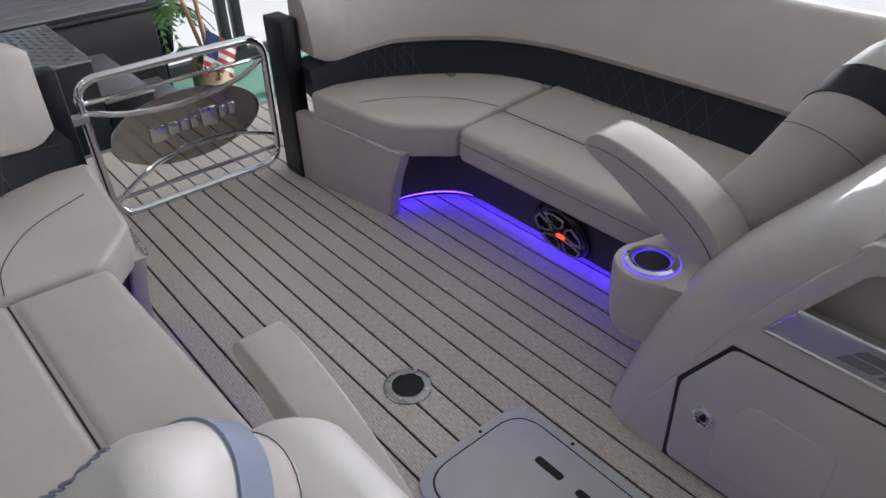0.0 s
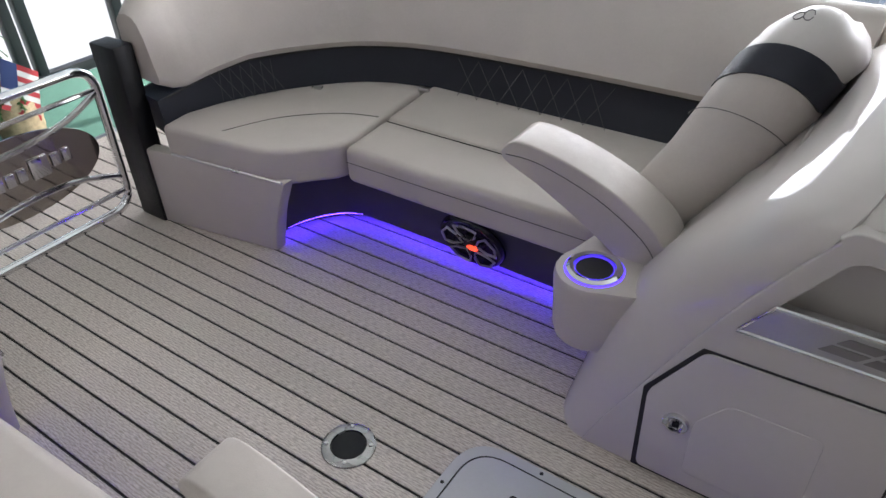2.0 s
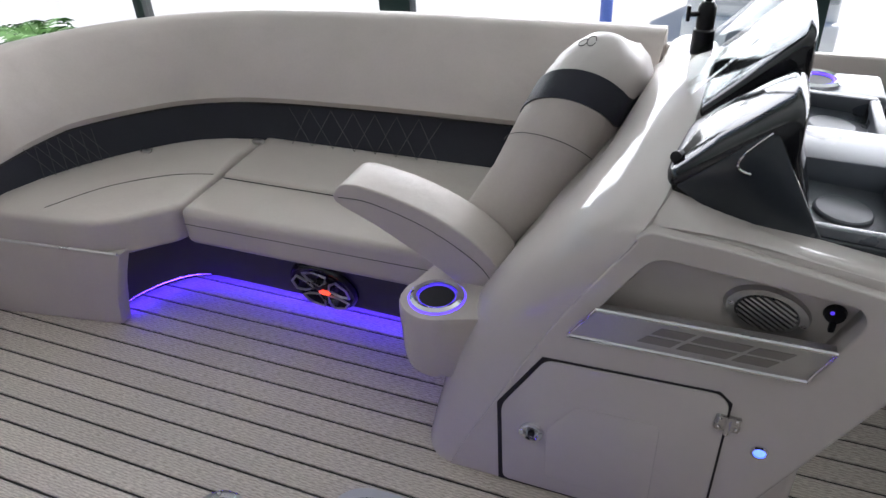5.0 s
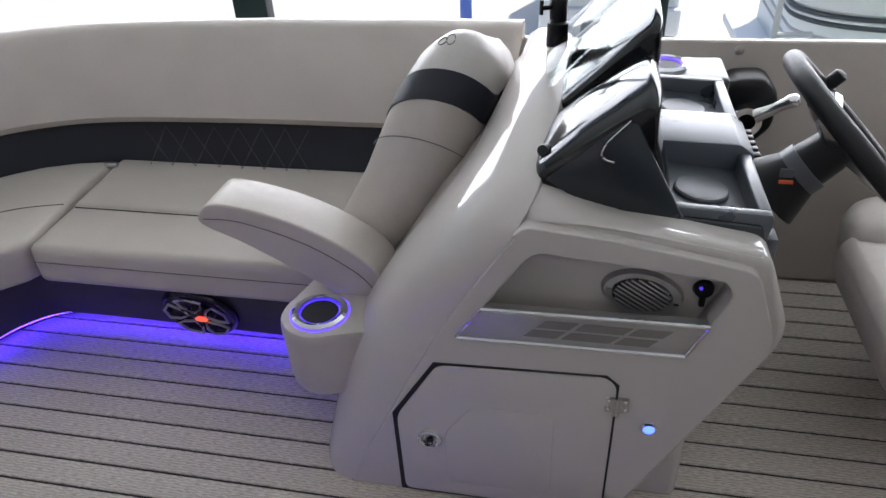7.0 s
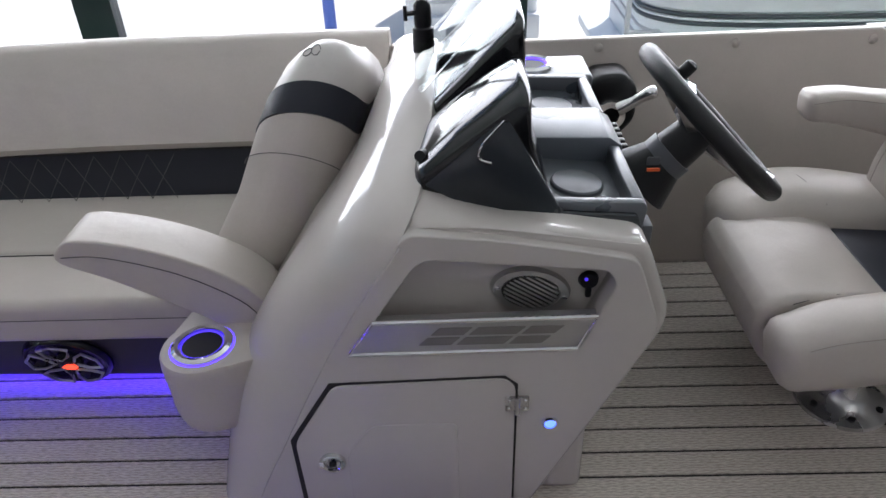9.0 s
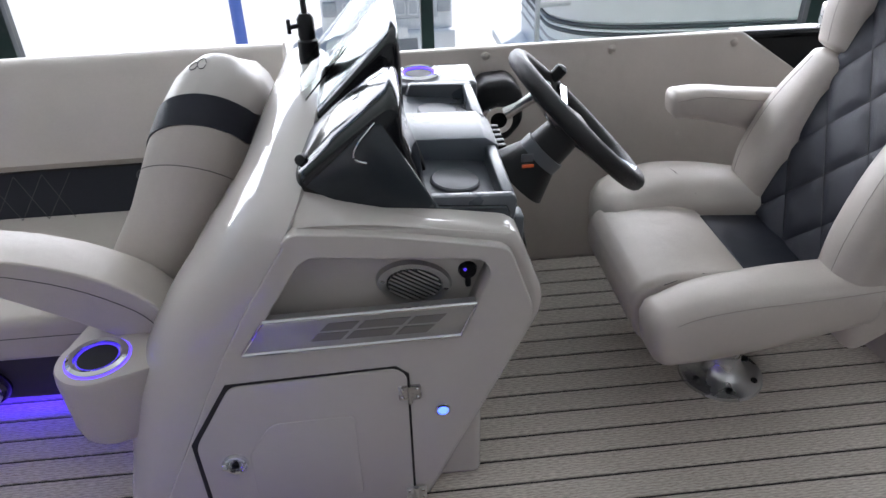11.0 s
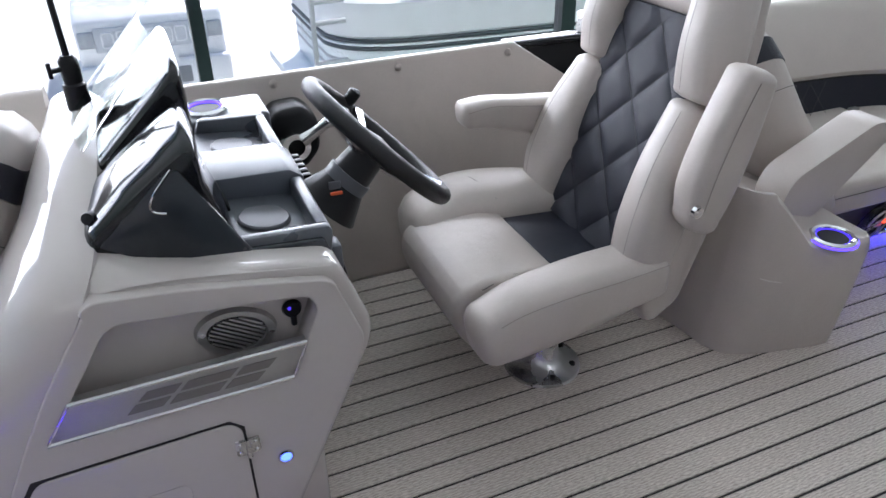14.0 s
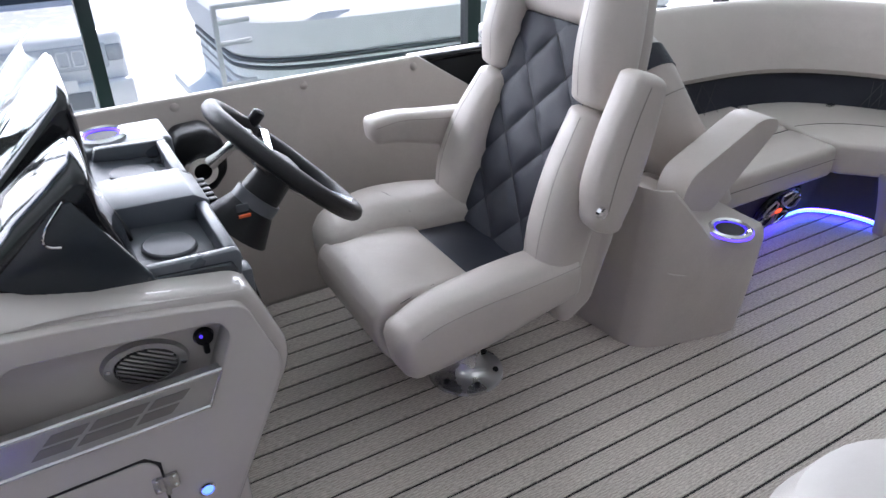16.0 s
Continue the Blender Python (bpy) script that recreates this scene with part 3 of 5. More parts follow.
def pod_floor():
    base = [(0.235, -0.02), (0.235, -0.30), (0.225, -0.36), (0.19, -0.41), (0.10, -0.45), (0.0, -0.475), (-0.10, -0.495), (-0.16, -0.49), (-0.165, -0.42), (-0.16, -0.25), (-0.05, -0.02)]
    base = [(q.x, q.y) for q in curve([(x, y, 0) for x, y in base], 44, True)]
    tops = [0.40 + 0.165 * min(1, max(0, (x - 0.04) / 0.13)) ** 1.0 for x, y in base]
    out = []
    for f, g in ((0.0, 0.0), (0.5, 0.02), (0.9, 0.03), (0.97, 0.024), (1.0, 0.01)):
        out.append([Vector((x * (1 + 0.12 * g), y - g * 0.9 * (y < -0.2), t * f)) for (x, y), t in zip(base, tops)])
    out.append([q * 0.999 + Vector((0.0, 0.012 if q.y < -0.3 else 0.0, 0.001)) for q in out[-1]])
    return rings(out)


I4 = Matrix.Identity(4)
AFT = Matrix.Translation((2.32, 0, 0)) @ Matrix.Diagonal((-1, 1, 1, 1))
PORT = Matrix.Translation((0, -1.64, 0)) @ Matrix.Diagonal((1, -1, 1, 1))
lounge(I4, "beige vinyl bow lounge with charcoal band and blue underlight", "hung", "black coaxial speaker with steel spokes")
lounge(PORT, "beige vinyl bow lounge with padded armrest facing the walkway", "none", "black coaxial speaker with steel spokes", 0.11, True)
lounge(AFT, "beige vinyl stern lounge with cup pod and blue underlight", "floor", "black coaxial speaker with steel spokes", -0.075, False, (0.26, 0.03), 5)


# Helm console
def slab_with_hole(outer, hole, lo, hi, bevel):
    own = bmesh.new()
    es = []
    for lp in (outer, hole):
        vs = [own.verts.new((x, lo, z)) for x, z in lp]
        es += [own.edges.new((vs[i], vs[(i + 1) % len(vs)])) for i in range(len(vs))]
    bmesh.ops.triangle_fill(own, edges=es, use_beauty=True, normal=(0, -1, 0))
    ext = bmesh.ops.extrude_face_region(own, geom=list(own.faces))
    bmesh.ops.translate(own, verts=[v for v in ext["geom"] if isinstance(v, bmesh.types.BMVert)], vec=(0, hi - lo, 0))
    bmesh.ops.recalc_face_normals(own, faces=own.faces)
    rim = [e for e in own.edges if len(e.link_faces) == 2 and e.calc_face_angle(0) > 0.6 and all(abs(v.co.y - lo) < 1e-5 for v in e.verts)]
    bmesh.ops.bevel(own, geom=rim, offset=bevel, segments=4, profile=0.5, affect="EDGES", clamp_overlap=True)
    return own


YS = -0.56
console = thing("helm_console", "glossy beige gelcoat helm console with storage pocket and door", "console", (0.45, -0.1, 0))
lev = [(0.0, -0.02, 0.66, -0.40, 0.40), (0.13, 0.005, 0.72, -0.41, 0.42), (0.3, 0.055, 0.78, -0.41, 0.44), (0.45, 0.11, 0.83, -0.41, 0.45), (0.6, 0.22, 0.88, -0.41, 0.45), (0.655, 0.27, 0.89, -0.41, 0.45),
       (0.665, 0.28, 0.885, -0.46, 0.45), (0.69, 0.30, 0.86, -0.47, 0.45), (0.70, 0.31, 0.84, -0.46, 0.45)]
part("body", rings([rounded(a, b, c, d, 0.07, z, 6) for z, a, b, c, d in lev]), GEL, console)
crest = [(0.66, 0.29, 0.55, -0.48, 0.45), (0.72, 0.33, 0.55, -0.46, 0.44), (0.76, 0.36, 0.54, -0.42, 0.42), (0.79, 0.39, 0.52, -0.34, 0.40), (0.82, 0.41, 0.51, -0.2, 0.38), (0.84, 0.42, 0.51, -0.06, 0.36), (0.862, 0.43, 0.50, 0.05, 0.33)]
part("crest", rings([rounded(a, b, c, d, 0.06, z, 6) for z, a, b, c, d in crest]), GEL, console)
low = curve([(0.452, YS + 0.05, 0.70), (0.474, YS + 0.026, 0.768), (0.60, YS + 0.022, 0.772), (0.75, YS + 0.022, 0.75), (0.885, YS + 0.024, 0.728)], 24)
mid = curve([(0.46, -0.50, 0.745), (0.478, -0.515, 0.792), (0.60, -0.513, 0.782), (0.75, -0.513, 0.757), (0.885, -0.513, 0.735)], 24)
high = curve([(0.482, -0.46, 0.79), (0.498, -0.452, 0.812), (0.60, -0.452, 0.778), (0.75, -0.452, 0.737), (0.89, -0.452, 0.712)], 24)
part("shoulder", loft([low, mid, high, [q + Vector((0, 0.03, -0.06)) for q in high], [q + Vector((0, 0.05, -0.03)) for q in low]]), GEL, console)
ridge = [(0.06, 0.0), (0.112, 0.125), (0.182, 0.265), (0.24, 0.388), (0.30, 0.505), (0.355, 0.60), (0.41, 0.686), (0.452, 0.746)]
face = ridge + soften([(0.40, 0.67), (0.462, 0.776), (0.62, 0.760), (0.755, 0.736), (0.878, 0.712), (0.93, 0.565), (0.926, 0.53), (0.68, 0.0)], 0.026)[5:-5] + [(0.68, 0.0)]
rim = [(0.07, 0.0)] + [(x + 0.006, z - 0.004) for x, z in ridge[1:]] + soften([(0.44, 0.71), (0.495, 0.778), (0.62, 0.770), (0.755, 0.756), (0.897, 0.733), (0.955, 0.58), (0.951, 0.528), (0.705, 0.0)], 0.03)[5:-5] + [(0.705, 0.0)]
hole = soften([(0.347, 0.512), (0.486, 0.722), (0.828, 0.688), (0.844, 0.655), (0.785, 0.514)], 0.03)
part("side_panel", slab_with_hole(face, hole, YS, -0.45, 0.015), GEL, console)
part("side_rim", slab_with_hole(rim, hole, YS + 0.02, -0.412, 0.018), GEL, console)
RP = [(0.062, -0.5535, 0), (0.112, -0.5535, 0.12), (0.232, -0.5535, 0.37), (0.35, -0.5535, 0.59), (0.434, -0.552, 0.72), (0.464, -0.537, 0.775), (0.487, -0.48, 0.812), (0.50, -0.36, 0.845), (0.51, -0.2, 0.87), (0.515, 0.0, 0.885), (0.515, 0.2, 0.885)]
CP = [(-0.03, -0.556, 0), (0.0, -0.556, 0.12), (0.07, -0.556, 0.365), (0.195, -0.556, 0.58), (0.305, -0.55, 0.735), (0.35, -0.50, 0.79), (0.385, -0.40, 0.85), (0.41, -0.26, 0.885), (0.43, -0.1, 0.905), (0.44, 0.05, 0.91), (0.44, 0.25, 0.905)]
FP = [(-0.045, -0.38, 0), (-0.015, -0.38, 0.12), (0.04, -0.37, 0.33), (0.15, -0.35, 0.53), (0.25, -0.32, 0.66), (0.295, -0.28, 0.715), (0.335, -0.2, 0.765), (0.36, -0.1, 0.805), (0.38, 0.02, 0.835), (0.395, 0.15, 0.85), (0.40, 0.3, 0.85)]
RC, CC, FC = curve(RP, 50), curve(CP, 50), curve(FP, 50)
arcs = [[r * (1 - t) ** 2 + c * 2 * t * (1 - t) + f * t * t for r, c, f in zip(RC, CC, FC)] for t in (i / 10 for i in range(11))]
arcs.append([q + Vector((0.10, 0.05, -0.03)) for q in FC])
arcs.append([q + Vector((0.03, 0.06, -0.05)) for q in RC])
part("front_fairing", loft(arcs), GEL, console)
part("foot", box(0.5, 0.835, -0.49, -0.1, 0.0, 0.26, 0.02, 3), GEL, console)
part("pocket_back", box(0.335, 0.86, -0.497, -0.41, 0.47, 0.722), GEL, console)
# door
door_pts = [(0.202, 0.015), (0.198, 0.262), (0.296, 0.424), (0.642, 0.436), (0.664, 0.414), (0.662, 0.015)]
# Dark slab paints the shadow in the door's gap, widest on the left diagonal.
part("door_gap_shade", prism([(0.190, 0.005), (0.187, 0.265), (0.288, 0.429), (0.643, 0.4405), (0.669, 0.417), (0.667, 0.005)], "y", YS - 0.002, YS + 0.02), SEAM, console)
door = part("door", prism(soften(door_pts, 0.02), "y", YS - 0.007, YS + 0.02, 0.005, 2), GEL, console)
part("door_relief", prism(soften([(0.305, 0.06), (0.305, 0.225), (0.366, 0.313), (0.545, 0.317), (0.545, 0.06)], 0.02), "y", YS - 0.0095, YS, 0.003, 2), GEL, door)
lm = pose(0.273, YS - 0.008, 0.205, 90, 0, 0)
latch = part("latch", lathe([(0.0, 0.003), (0.017, 0.003), (0.0175, 0.008), (0.021, 0.010), (0.026, 0.009), (0.028, 0.0)], lm, 28), CHROME, door, "round chrome push latch")
part("latch_core", lathe([(0.0, 0.006), (0.013, 0.0055), (0.014, 0.002)], lm, 18), STEEL, latch)
part("thumb_turn", box(0.244, 0.256, YS - 0.022, YS - 0.006, 0.196, 0.216, 0.003), CHROME, latch)
part("keyway", box(0.265, 0.281, YS - 0.0195, YS - 0.012, 0.198, 0.212, 0.002), BLACK, latch)
for hz in (0.37, 0.048):
    h = part("hinge", box(0.644, 0.692, YS - 0.012, YS - 0.004, hz - 0.02, hz + 0.02, 0.003), STEEL, console, "small stainless hinge")
    part("pin", tube([(0.668, YS - 0.014, hz - 0.024), (0.668, YS - 0.014, hz + 0.024)], 0.006, 8), STEEL, h)
    for sx in (0.652, 0.684):
        for sz in (-0.011, 0.011):
            part("screw", lathe([(0.004, 0.0), (0.003, 0.002), (0, 0.0025)], pose(sx, YS - 0.012, hz + sz, 90, 0, 0), 8), CHROME, h)
crt = part("courtesy_light", lathe([(0.0, 0.004), (0.010, 0.004), (0.012, 0.0)], pose(0.738, YS - 0.002, 0.306, 90, 0, 0), 18), LED_CYAN, console, "glowing blue courtesy light")
part("bezel", lathe([(0.012, 0.0), (0.0125, 0.005), (0.017, 0.003), (0.0175, 0.0)], pose(0.738, YS - 0.002, 0.306, 90, 0, 0), 18, True), CHROME, crt)
# name plate on the pocket's sill
pl = [(0.338, 0.507), (0.391, 0.585), (0.813, 0.59), (0.78, 0.513)]
plate = part("name_plate", prism(pl, "y", YS - 0.004, YS + 0.02, 0.003, 2), surface("brushed_plate", (0.50, 0.49, 0.485), 0.42, metal=0.85, var=0.08, scale=14), console, "brushed metal name plate with chrome edge")
part("plate_edge", tube([(x, YS - 0.005, z) for x, z in pl], 0.0045, 6, True), CHROME, plate)
LETTER = surface("plate_relief", (0.27, 0.26, 0.25), 0.45, metal=0.8)
for x0, w in ((0.475, 0.062), (0.548, 0.09), (0.648, 0.062)):
    lo, hi = 0.528, 0.570
    for z0, z1, a, b in ((lo, lo + 0.018, 0, w), (hi - 0.018, hi, 0, w)):
        part("emblem_bar", prism([(x0 + a + z0 - lo, z0), (x0 + a + z1 - lo, z1), (x0 + b + z1 - lo, z1), (x0 + b + z0 - lo, z0)], "y", YS - 0.0058, YS - 0.003), LETTER, plate)
# vent and charger inside the pocket
CAST = surface("cast_steel", (0.48, 0.47, 0.46), 0.35, metal=0.85, var=0.08)
vm = pose(0.693, -0.498, 0.608, 90, 12, 0) @ Matrix.Diagonal((1.0, 0.66, 1, 1))
vent = part("vent", lathe([(0.0, 0.004), (0.055, 0.004), (0.058, 0.012), (0.074, 0.012), (0.079, 0.0)], vm, 36), CAST, console, "oval stainless louvred vent")
part("vent_core", lathe([(0.0, 0.006), (0.056, 0.006), (0.056, 0.0)], vm, 30), BLACK, vent)
for i in range(9):
    s = -0.048 + 0.012 * i
    hw = math.sqrt(max(0.055 ** 2 - s * s, 0)) * 0.95
    own = box(-hw, hw, s - 0.0030, s + 0.0030, 0.006, 0.014)
    own.transform(vm @ pose(0, 0, 0, 0, 0, -30))
    part("slat", own, CAST, vent)
for sx in (-0.066, 0.066):
    own = lathe([(0.006, 0.012), (0.005, 0.015), (0, 0.0155)], None, 10)
    own.transform(vm @ Matrix.Translation((sx, 0, 0)))
    part("screw", own, CHROME, vent)
ch = part("charger", lathe([(0.0, 0.010), (0.017, 0.009), (0.020, 0.0)], pose(0.803, -0.498, 0.628, 90, 0, 0), 20), BLACK, console, "black charging socket with hanging cap")
part("cap_tab", box(0.797, 0.809, -0.512, -0.50, 0.592, 0.616, 0.004), BLACK, ch)
part("pilot_light", lathe([(0.004, 0.0), (0.003, 0.003), (0, 0.0035)], pose(0.797, -0.507, 0.634, 90, 0, 0), 8), LED_DIM, ch)

# Dash on the console
dash = thing("dashboard", "slate plastic dashboard with two trays and gloss black hoods", "dashboard", (0.7, -0.1, 0.75))
part("tray_body", prism([(0.53, 0.66), (0.53, 0.775), (0.70, 0.745), (0.885, 0.728), (0.905, 0.715), (0.905, 0.62), (0.80, 0.62)], "y", -0.455, 0.24, 0.006, 2), DASH, dash)
for y0, y1 in ((-0.455, -0.432), (0.212, 0.24)):
    part("tray_rim", prism([(0.72, 0.735), (0.735, 0.775), (0.905, 0.768), (0.912, 0.755), (0.905, 0.70)], "y", y0, y1, 0.006, 2), DASH, dash)
for y0, y1 in ((-0.435, -0.205), (-0.035, 0.215)):
    part("tray_rim", prism([(0.88, 0.715), (0.882, 0.764), (0.888, 0.769), (0.905, 0.768), (0.912, 0.755), (0.905, 0.70)], "y", y0, y1, 0.005, 2), DASH, dash)
# Same plastic as the trays; the window's reflection is painted in as a paler colour.
part("center_block", prism([(0.69, 0.73), (0.70, 0.792), (0.885, 0.786), (0.915, 0.765), (0.91, 0.70)], "y", -0.205, -0.035, 0.004, 2), surface("slate_plastic_lit", (0.10, 0.115, 0.138), 0.3, var=0.06, grain=0.3, grain_scale=700), dash, "raised slate block between the trays, window reflection in its colour")
RUBBER = surface("grey_rubber", (0.085, 0.092, 0.105), 0.4, var=0.08)
for y in (-0.318, 0.095):
    m = Matrix.Translation((0.80, y, 0.738)) @ pose(0, 0, 0, 0, 5, 0)
    part("tray_pad", lathe([(0.0, 0.005), (0.047, 0.005), (0.050, 0.0065), (0.054, 0.004), (0.054, -0.01)], m, 36), RUBBER, dash, "round grey rubber pad")


def visor(profile, y0, y1, r, crown=0.0):
    """A hood drawn from y0 to y1 over a side profile, with rounded flanks and a slightly crowned top."""
    cx, cz = sum(x for x, z in profile) / len(profile), sum(z for x, z in profile) / len(profile)
    pts = soften(profile, 0.016, 4)
    loops = []
    for i in range(15):
        u = i / 14
        y = y0 + (y1 - y0) * (u - math.sin(2 * math.pi * u) / (2 * math.pi) * 0.85)
        edge = min(y - y0, y1 - y) / r
        k = 1 - 0.16 * (1 - math.sqrt(max(0.0, 1 - (1 - min(edge, 1)) ** 2)))
        lift = crown * (1 - (2 * (y - y0) / (y1 - y0) - 1) ** 2)
        loops.append([Vector((cx + (x - cx) * k, y, cz + (z - cz) * k + (lift if z > cz else 0))) for x, z in pts])
    return rings(loops)


near = part("hood", visor([(0.47, 0.805), (0.478, 0.84), (0.56, 0.905), (0.63, 0.958), (0.672, 0.985), (0.69, 0.972), (0.694, 0.90), (0.728, 0.795), (0.732, 0.755), (0.70, 0.735), (0.58, 0.765)], -0.462, -0.222, 0.06, 0.012), GLOSS, dash, "gloss black instrument hood")
part("hood_cheek", prism([(0.497, 0.822), (0.628, 0.938), (0.652, 0.940), (0.75, 0.758), (0.89, 0.748), (0.908, 0.70), (0.905, 0.68), (0.75, 0.722), (0.56, 0.782)], "y", -0.468, -0.452, 0.005, 2), surface("dark_slate_gloss", (0.022, 0.027, 0.033), 0.22, var=0.1), dash, "dark slate side cheek")
part("cheek_trim", tube(curve([(0.64, -0.471, 0.945), (0.605, -0.471, 0.905), (0.595, -0.471, 0.885), (0.60, -0.471, 0.872), (0.618, -0.471, 0.866)], 16), 0.0022, 6), CHROME, near)
part("hood", visor([(0.445, 0.785), (0.452, 0.815), (0.55, 0.905), (0.685, 1.034), (0.700, 1.028), (0.704, 0.96), (0.704, 0.80), (0.60, 0.76)], -0.208, 0.21, 0.05, 0.015), GLOSS, dash, "gloss black instrument hood")


def acrylic(a, b, y0, y1, bow, thick=0.005):
    """A thin bowed sheet that rises from the line a to the line b (x, z) between y0 and y1."""
    rails = []
    for k, (x, z) in enumerate((a, tuple((p + q) / 2 for p, q in zip(a, b)), b)):
        rails.append([Vector((x - bow * (1 - (2 * i / 16 - 1) ** 2), y0 + (y1 - y0) * i / 16 + (0.03 * (1 if i < 8 else -1) * (k / 2) * abs(2 * i / 16 - 1)), z)) for i in range(17)])
    return loft(rails + [[q + Vector((thick, 0, -thick)) for q in r] for r in reversed(rails)])


part("windscreen", acrylic((0.455, 0.85), (0.675, 1.085), -0.16, 0.25, 0.03, 0.0025), CLEAR, dash, "raked clear acrylic windscreen")
part("switch_slot", prism([(0.70, 0.80), (0.722, 0.80), (0.742, 0.745), (0.72, 0.742)], "y", -0.27, -0.206, 0.004, 2), BLACK, dash)
for y, x, z in ((-0.40, 0.495, 0.85), (-0.21, 0.47, 0.83)):
    part("thumb_screw", lathe([(0.0, 0.022), (0.011, 0.02), (0.013, 0.0)], pose(x, y, z, 70, 0, -20), 12), BLACK, dash)

antenna = thing("antenna_mount", "black ratchet antenna mount on the console top", "antenna", (0.485, 0.09, 0.885))
am = Matrix.Translation((0.485, 0.09, 0.885))
part("foot", lathe([(0.026, -0.02), (0.027, 0.03), (0.0255, 0.034), (0.0265, 0.038), (0.025, 0.062), (0.02, 0.066)], am, 20), BLACK, antenna)
part("neck", lathe([(0.019, 0.06), (0.021, 0.075), (0.021, 0.115), (0.013, 0.127)], am, 16), BLACK, antenna)
part("lever", tube([(0.468, 0.08, 0.985), (0.448, 0.07, 0.985)], 0.006, 8), BLACK, antenna)
part("lever_grip", tube([(0.446, 0.069, 0.970), (0.446, 0.069, 1.004)], 0.005, 8), BLACK, antenna)
part("whip", tube([(0.485, 0.09, 1.0), (0.478, 0.10, 1.5), (0.468, 0.12, 2.0)], [0.0075, 0.005, 0.003], 8), BLACK, antenna)

cup = thing("cup_holder", "chrome cup holder with violet light in the dash", "cup holder", (0.745, 0.30, 0.80))
cm = Matrix.Translation((0.768, 0.335, 0.762))
part("shelf", box(0.66, 0.93, 0.245, 0.42, 0.66, 0.762, 0.012, 3), DASH, cup)
part("ring", lathe([(0.046, -0.004), (0.05, 0.010), (0.058, 0.013), (0.066, 0.007), (0.067, -0.004)], cm, 32, True), CHROME, cup)
part("glow_ring", lathe([(0.0435, -0.004), (0.047, -0.004), (0.047, 0.009), (0.0435, 0.006)], cm, 32, True), LED_RING, cup)
# Flat dark disc that paints the shade inside the dash cup.
part("well_shade_disc", lathe([(0.0, 0.001), (0.042, 0.001), (0.042, 0.004)], cm, 24), WELL_SHADE, cup)


# Wheel, column and throttle
wheel = thing("steering_wheel", "black steering wheel with carbon-look rim and chrome hub", "steering wheel", (1.085, -0.235, 0.83))
wm = Matrix.Translation((1.106, -0.165, 0.80)) @ pose(0, 0, 0, 0, 45, 0)
pts = [wm @ Vector((0.198 * math.cos(a), 0.198 * math.sin(a), 0)) for a in (2 * math.pi * j / 48 for j in range(48))]
part("rim", tube(pts, 0.021, 12, True), surface("black_leather", (0.006, 0.006, 0.007), 0.45, var=0.2, grain=0.4), wheel)
for a in (90, 210, 330):
    c, s = math.cos(radians(a)), math.sin(radians(a))
    part("spoke", tube([wm @ Vector((0.03 * c, 0.03 * s, -0.03)), wm @ Vector((0.1 * c, 0.1 * s, -0.02)), wm @ Vector((0.182 * c, 0.182 * s, 0))], [0.024, 0.02, 0.0245], 8), CHROME, wheel, "chrome spoke")
part("hub", lathe([(0.0, 0.012), (0.035, 0.006), (0.045, -0.03), (0.045, -0.05)], wm, 24), BLACK, wheel)
part("column", tube([wm @ Vector((0, 0, -0.04)), wm @ Vector((0, 0, -0.12)), wm @ Vector((0, 0, -0.2))], [0.045, 0.052, 0.085], 16), BLACK, wheel)
part("tilt_collar", tube([wm @ Vector((0, 0, -0.1)), wm @ Vector((0, 0, -0.13))], 0.056, 16), RUBBER, wheel)
part("label_plate", box(0.962, 0.99, -0.2365, -0.231, 0.732, 0.752, 0.003), RUBBER, wheel)
part("warning_tag", box(0.965, 0.992, -0.236, -0.23, 0.718, 0.724), surface("orange_tag", (0.8, 0.12, 0.03), 0.5), wheel)
part("turning_knob", tube([wm @ Vector((-0.035, 0.188, 0.01)), wm @ Vector((-0.036, 0.19, 0.024)), wm @ Vector((-0.037, 0.19, 0.048)), wm @ Vector((-0.038, 0.19, 0.054))], [0.012, 0.0165, 0.0165, 0.009], 14), BLACK, wheel)
panel = thing("switch_panel", "black helm switch panel below the dashboard", "switch panel", (0.9, -0.1, 0.6))
part("face", prism([(0.86, 0.45), (0.90, 0.70), (0.93, 0.70), (0.95, 0.60), (0.92, 0.42)], "y", -0.40, 0.36, 0.01, 2), BLACK, panel)
part("ignition", box(0.906, 0.928, -0.45, -0.405, 0.645, 0.715, 0.006), DASH, panel)
for i in range(5):
    part("rocker", box(0.925, 0.95, -0.12 + i * 0.03, -0.1 + i * 0.03, 0.70, 0.725, 0.004), BLACK, panel)
thr = thing("throttle", "black throttle control with chrome lever on the side panel", "throttle", (1.0, 0.42, 0.62))
part("housing", pad([(0.945, 0.55), (0.94, 0.66), (0.97, 0.70), (1.06, 0.705), (1.10, 0.66), (1.10, 0.56), (1.05, 0.50), (0.98, 0.50)], "y", 0.40, 0.53, 0.03), BLACK, thr)
part("pivot", lathe([(0.024, 0.0), (0.026, 0.03), (0.044, 0.03), (0.048, 0.0)], pose(1.012, 0.385, 0.595, 90, 0, 0), 28, True), CHROME, thr)
part("lever", tube(curve([(1.035, 0.365, 0.615), (1.075, 0.355, 0.64), (1.11, 0.345, 0.665), (1.135, 0.34, 0.675)], 10), [0.024, 0.022, 0.02, 0.018, 0.017, 0.017, 0.018, 0.02, 0.02, 0.018, 0.012], 10), CHROME, thr)


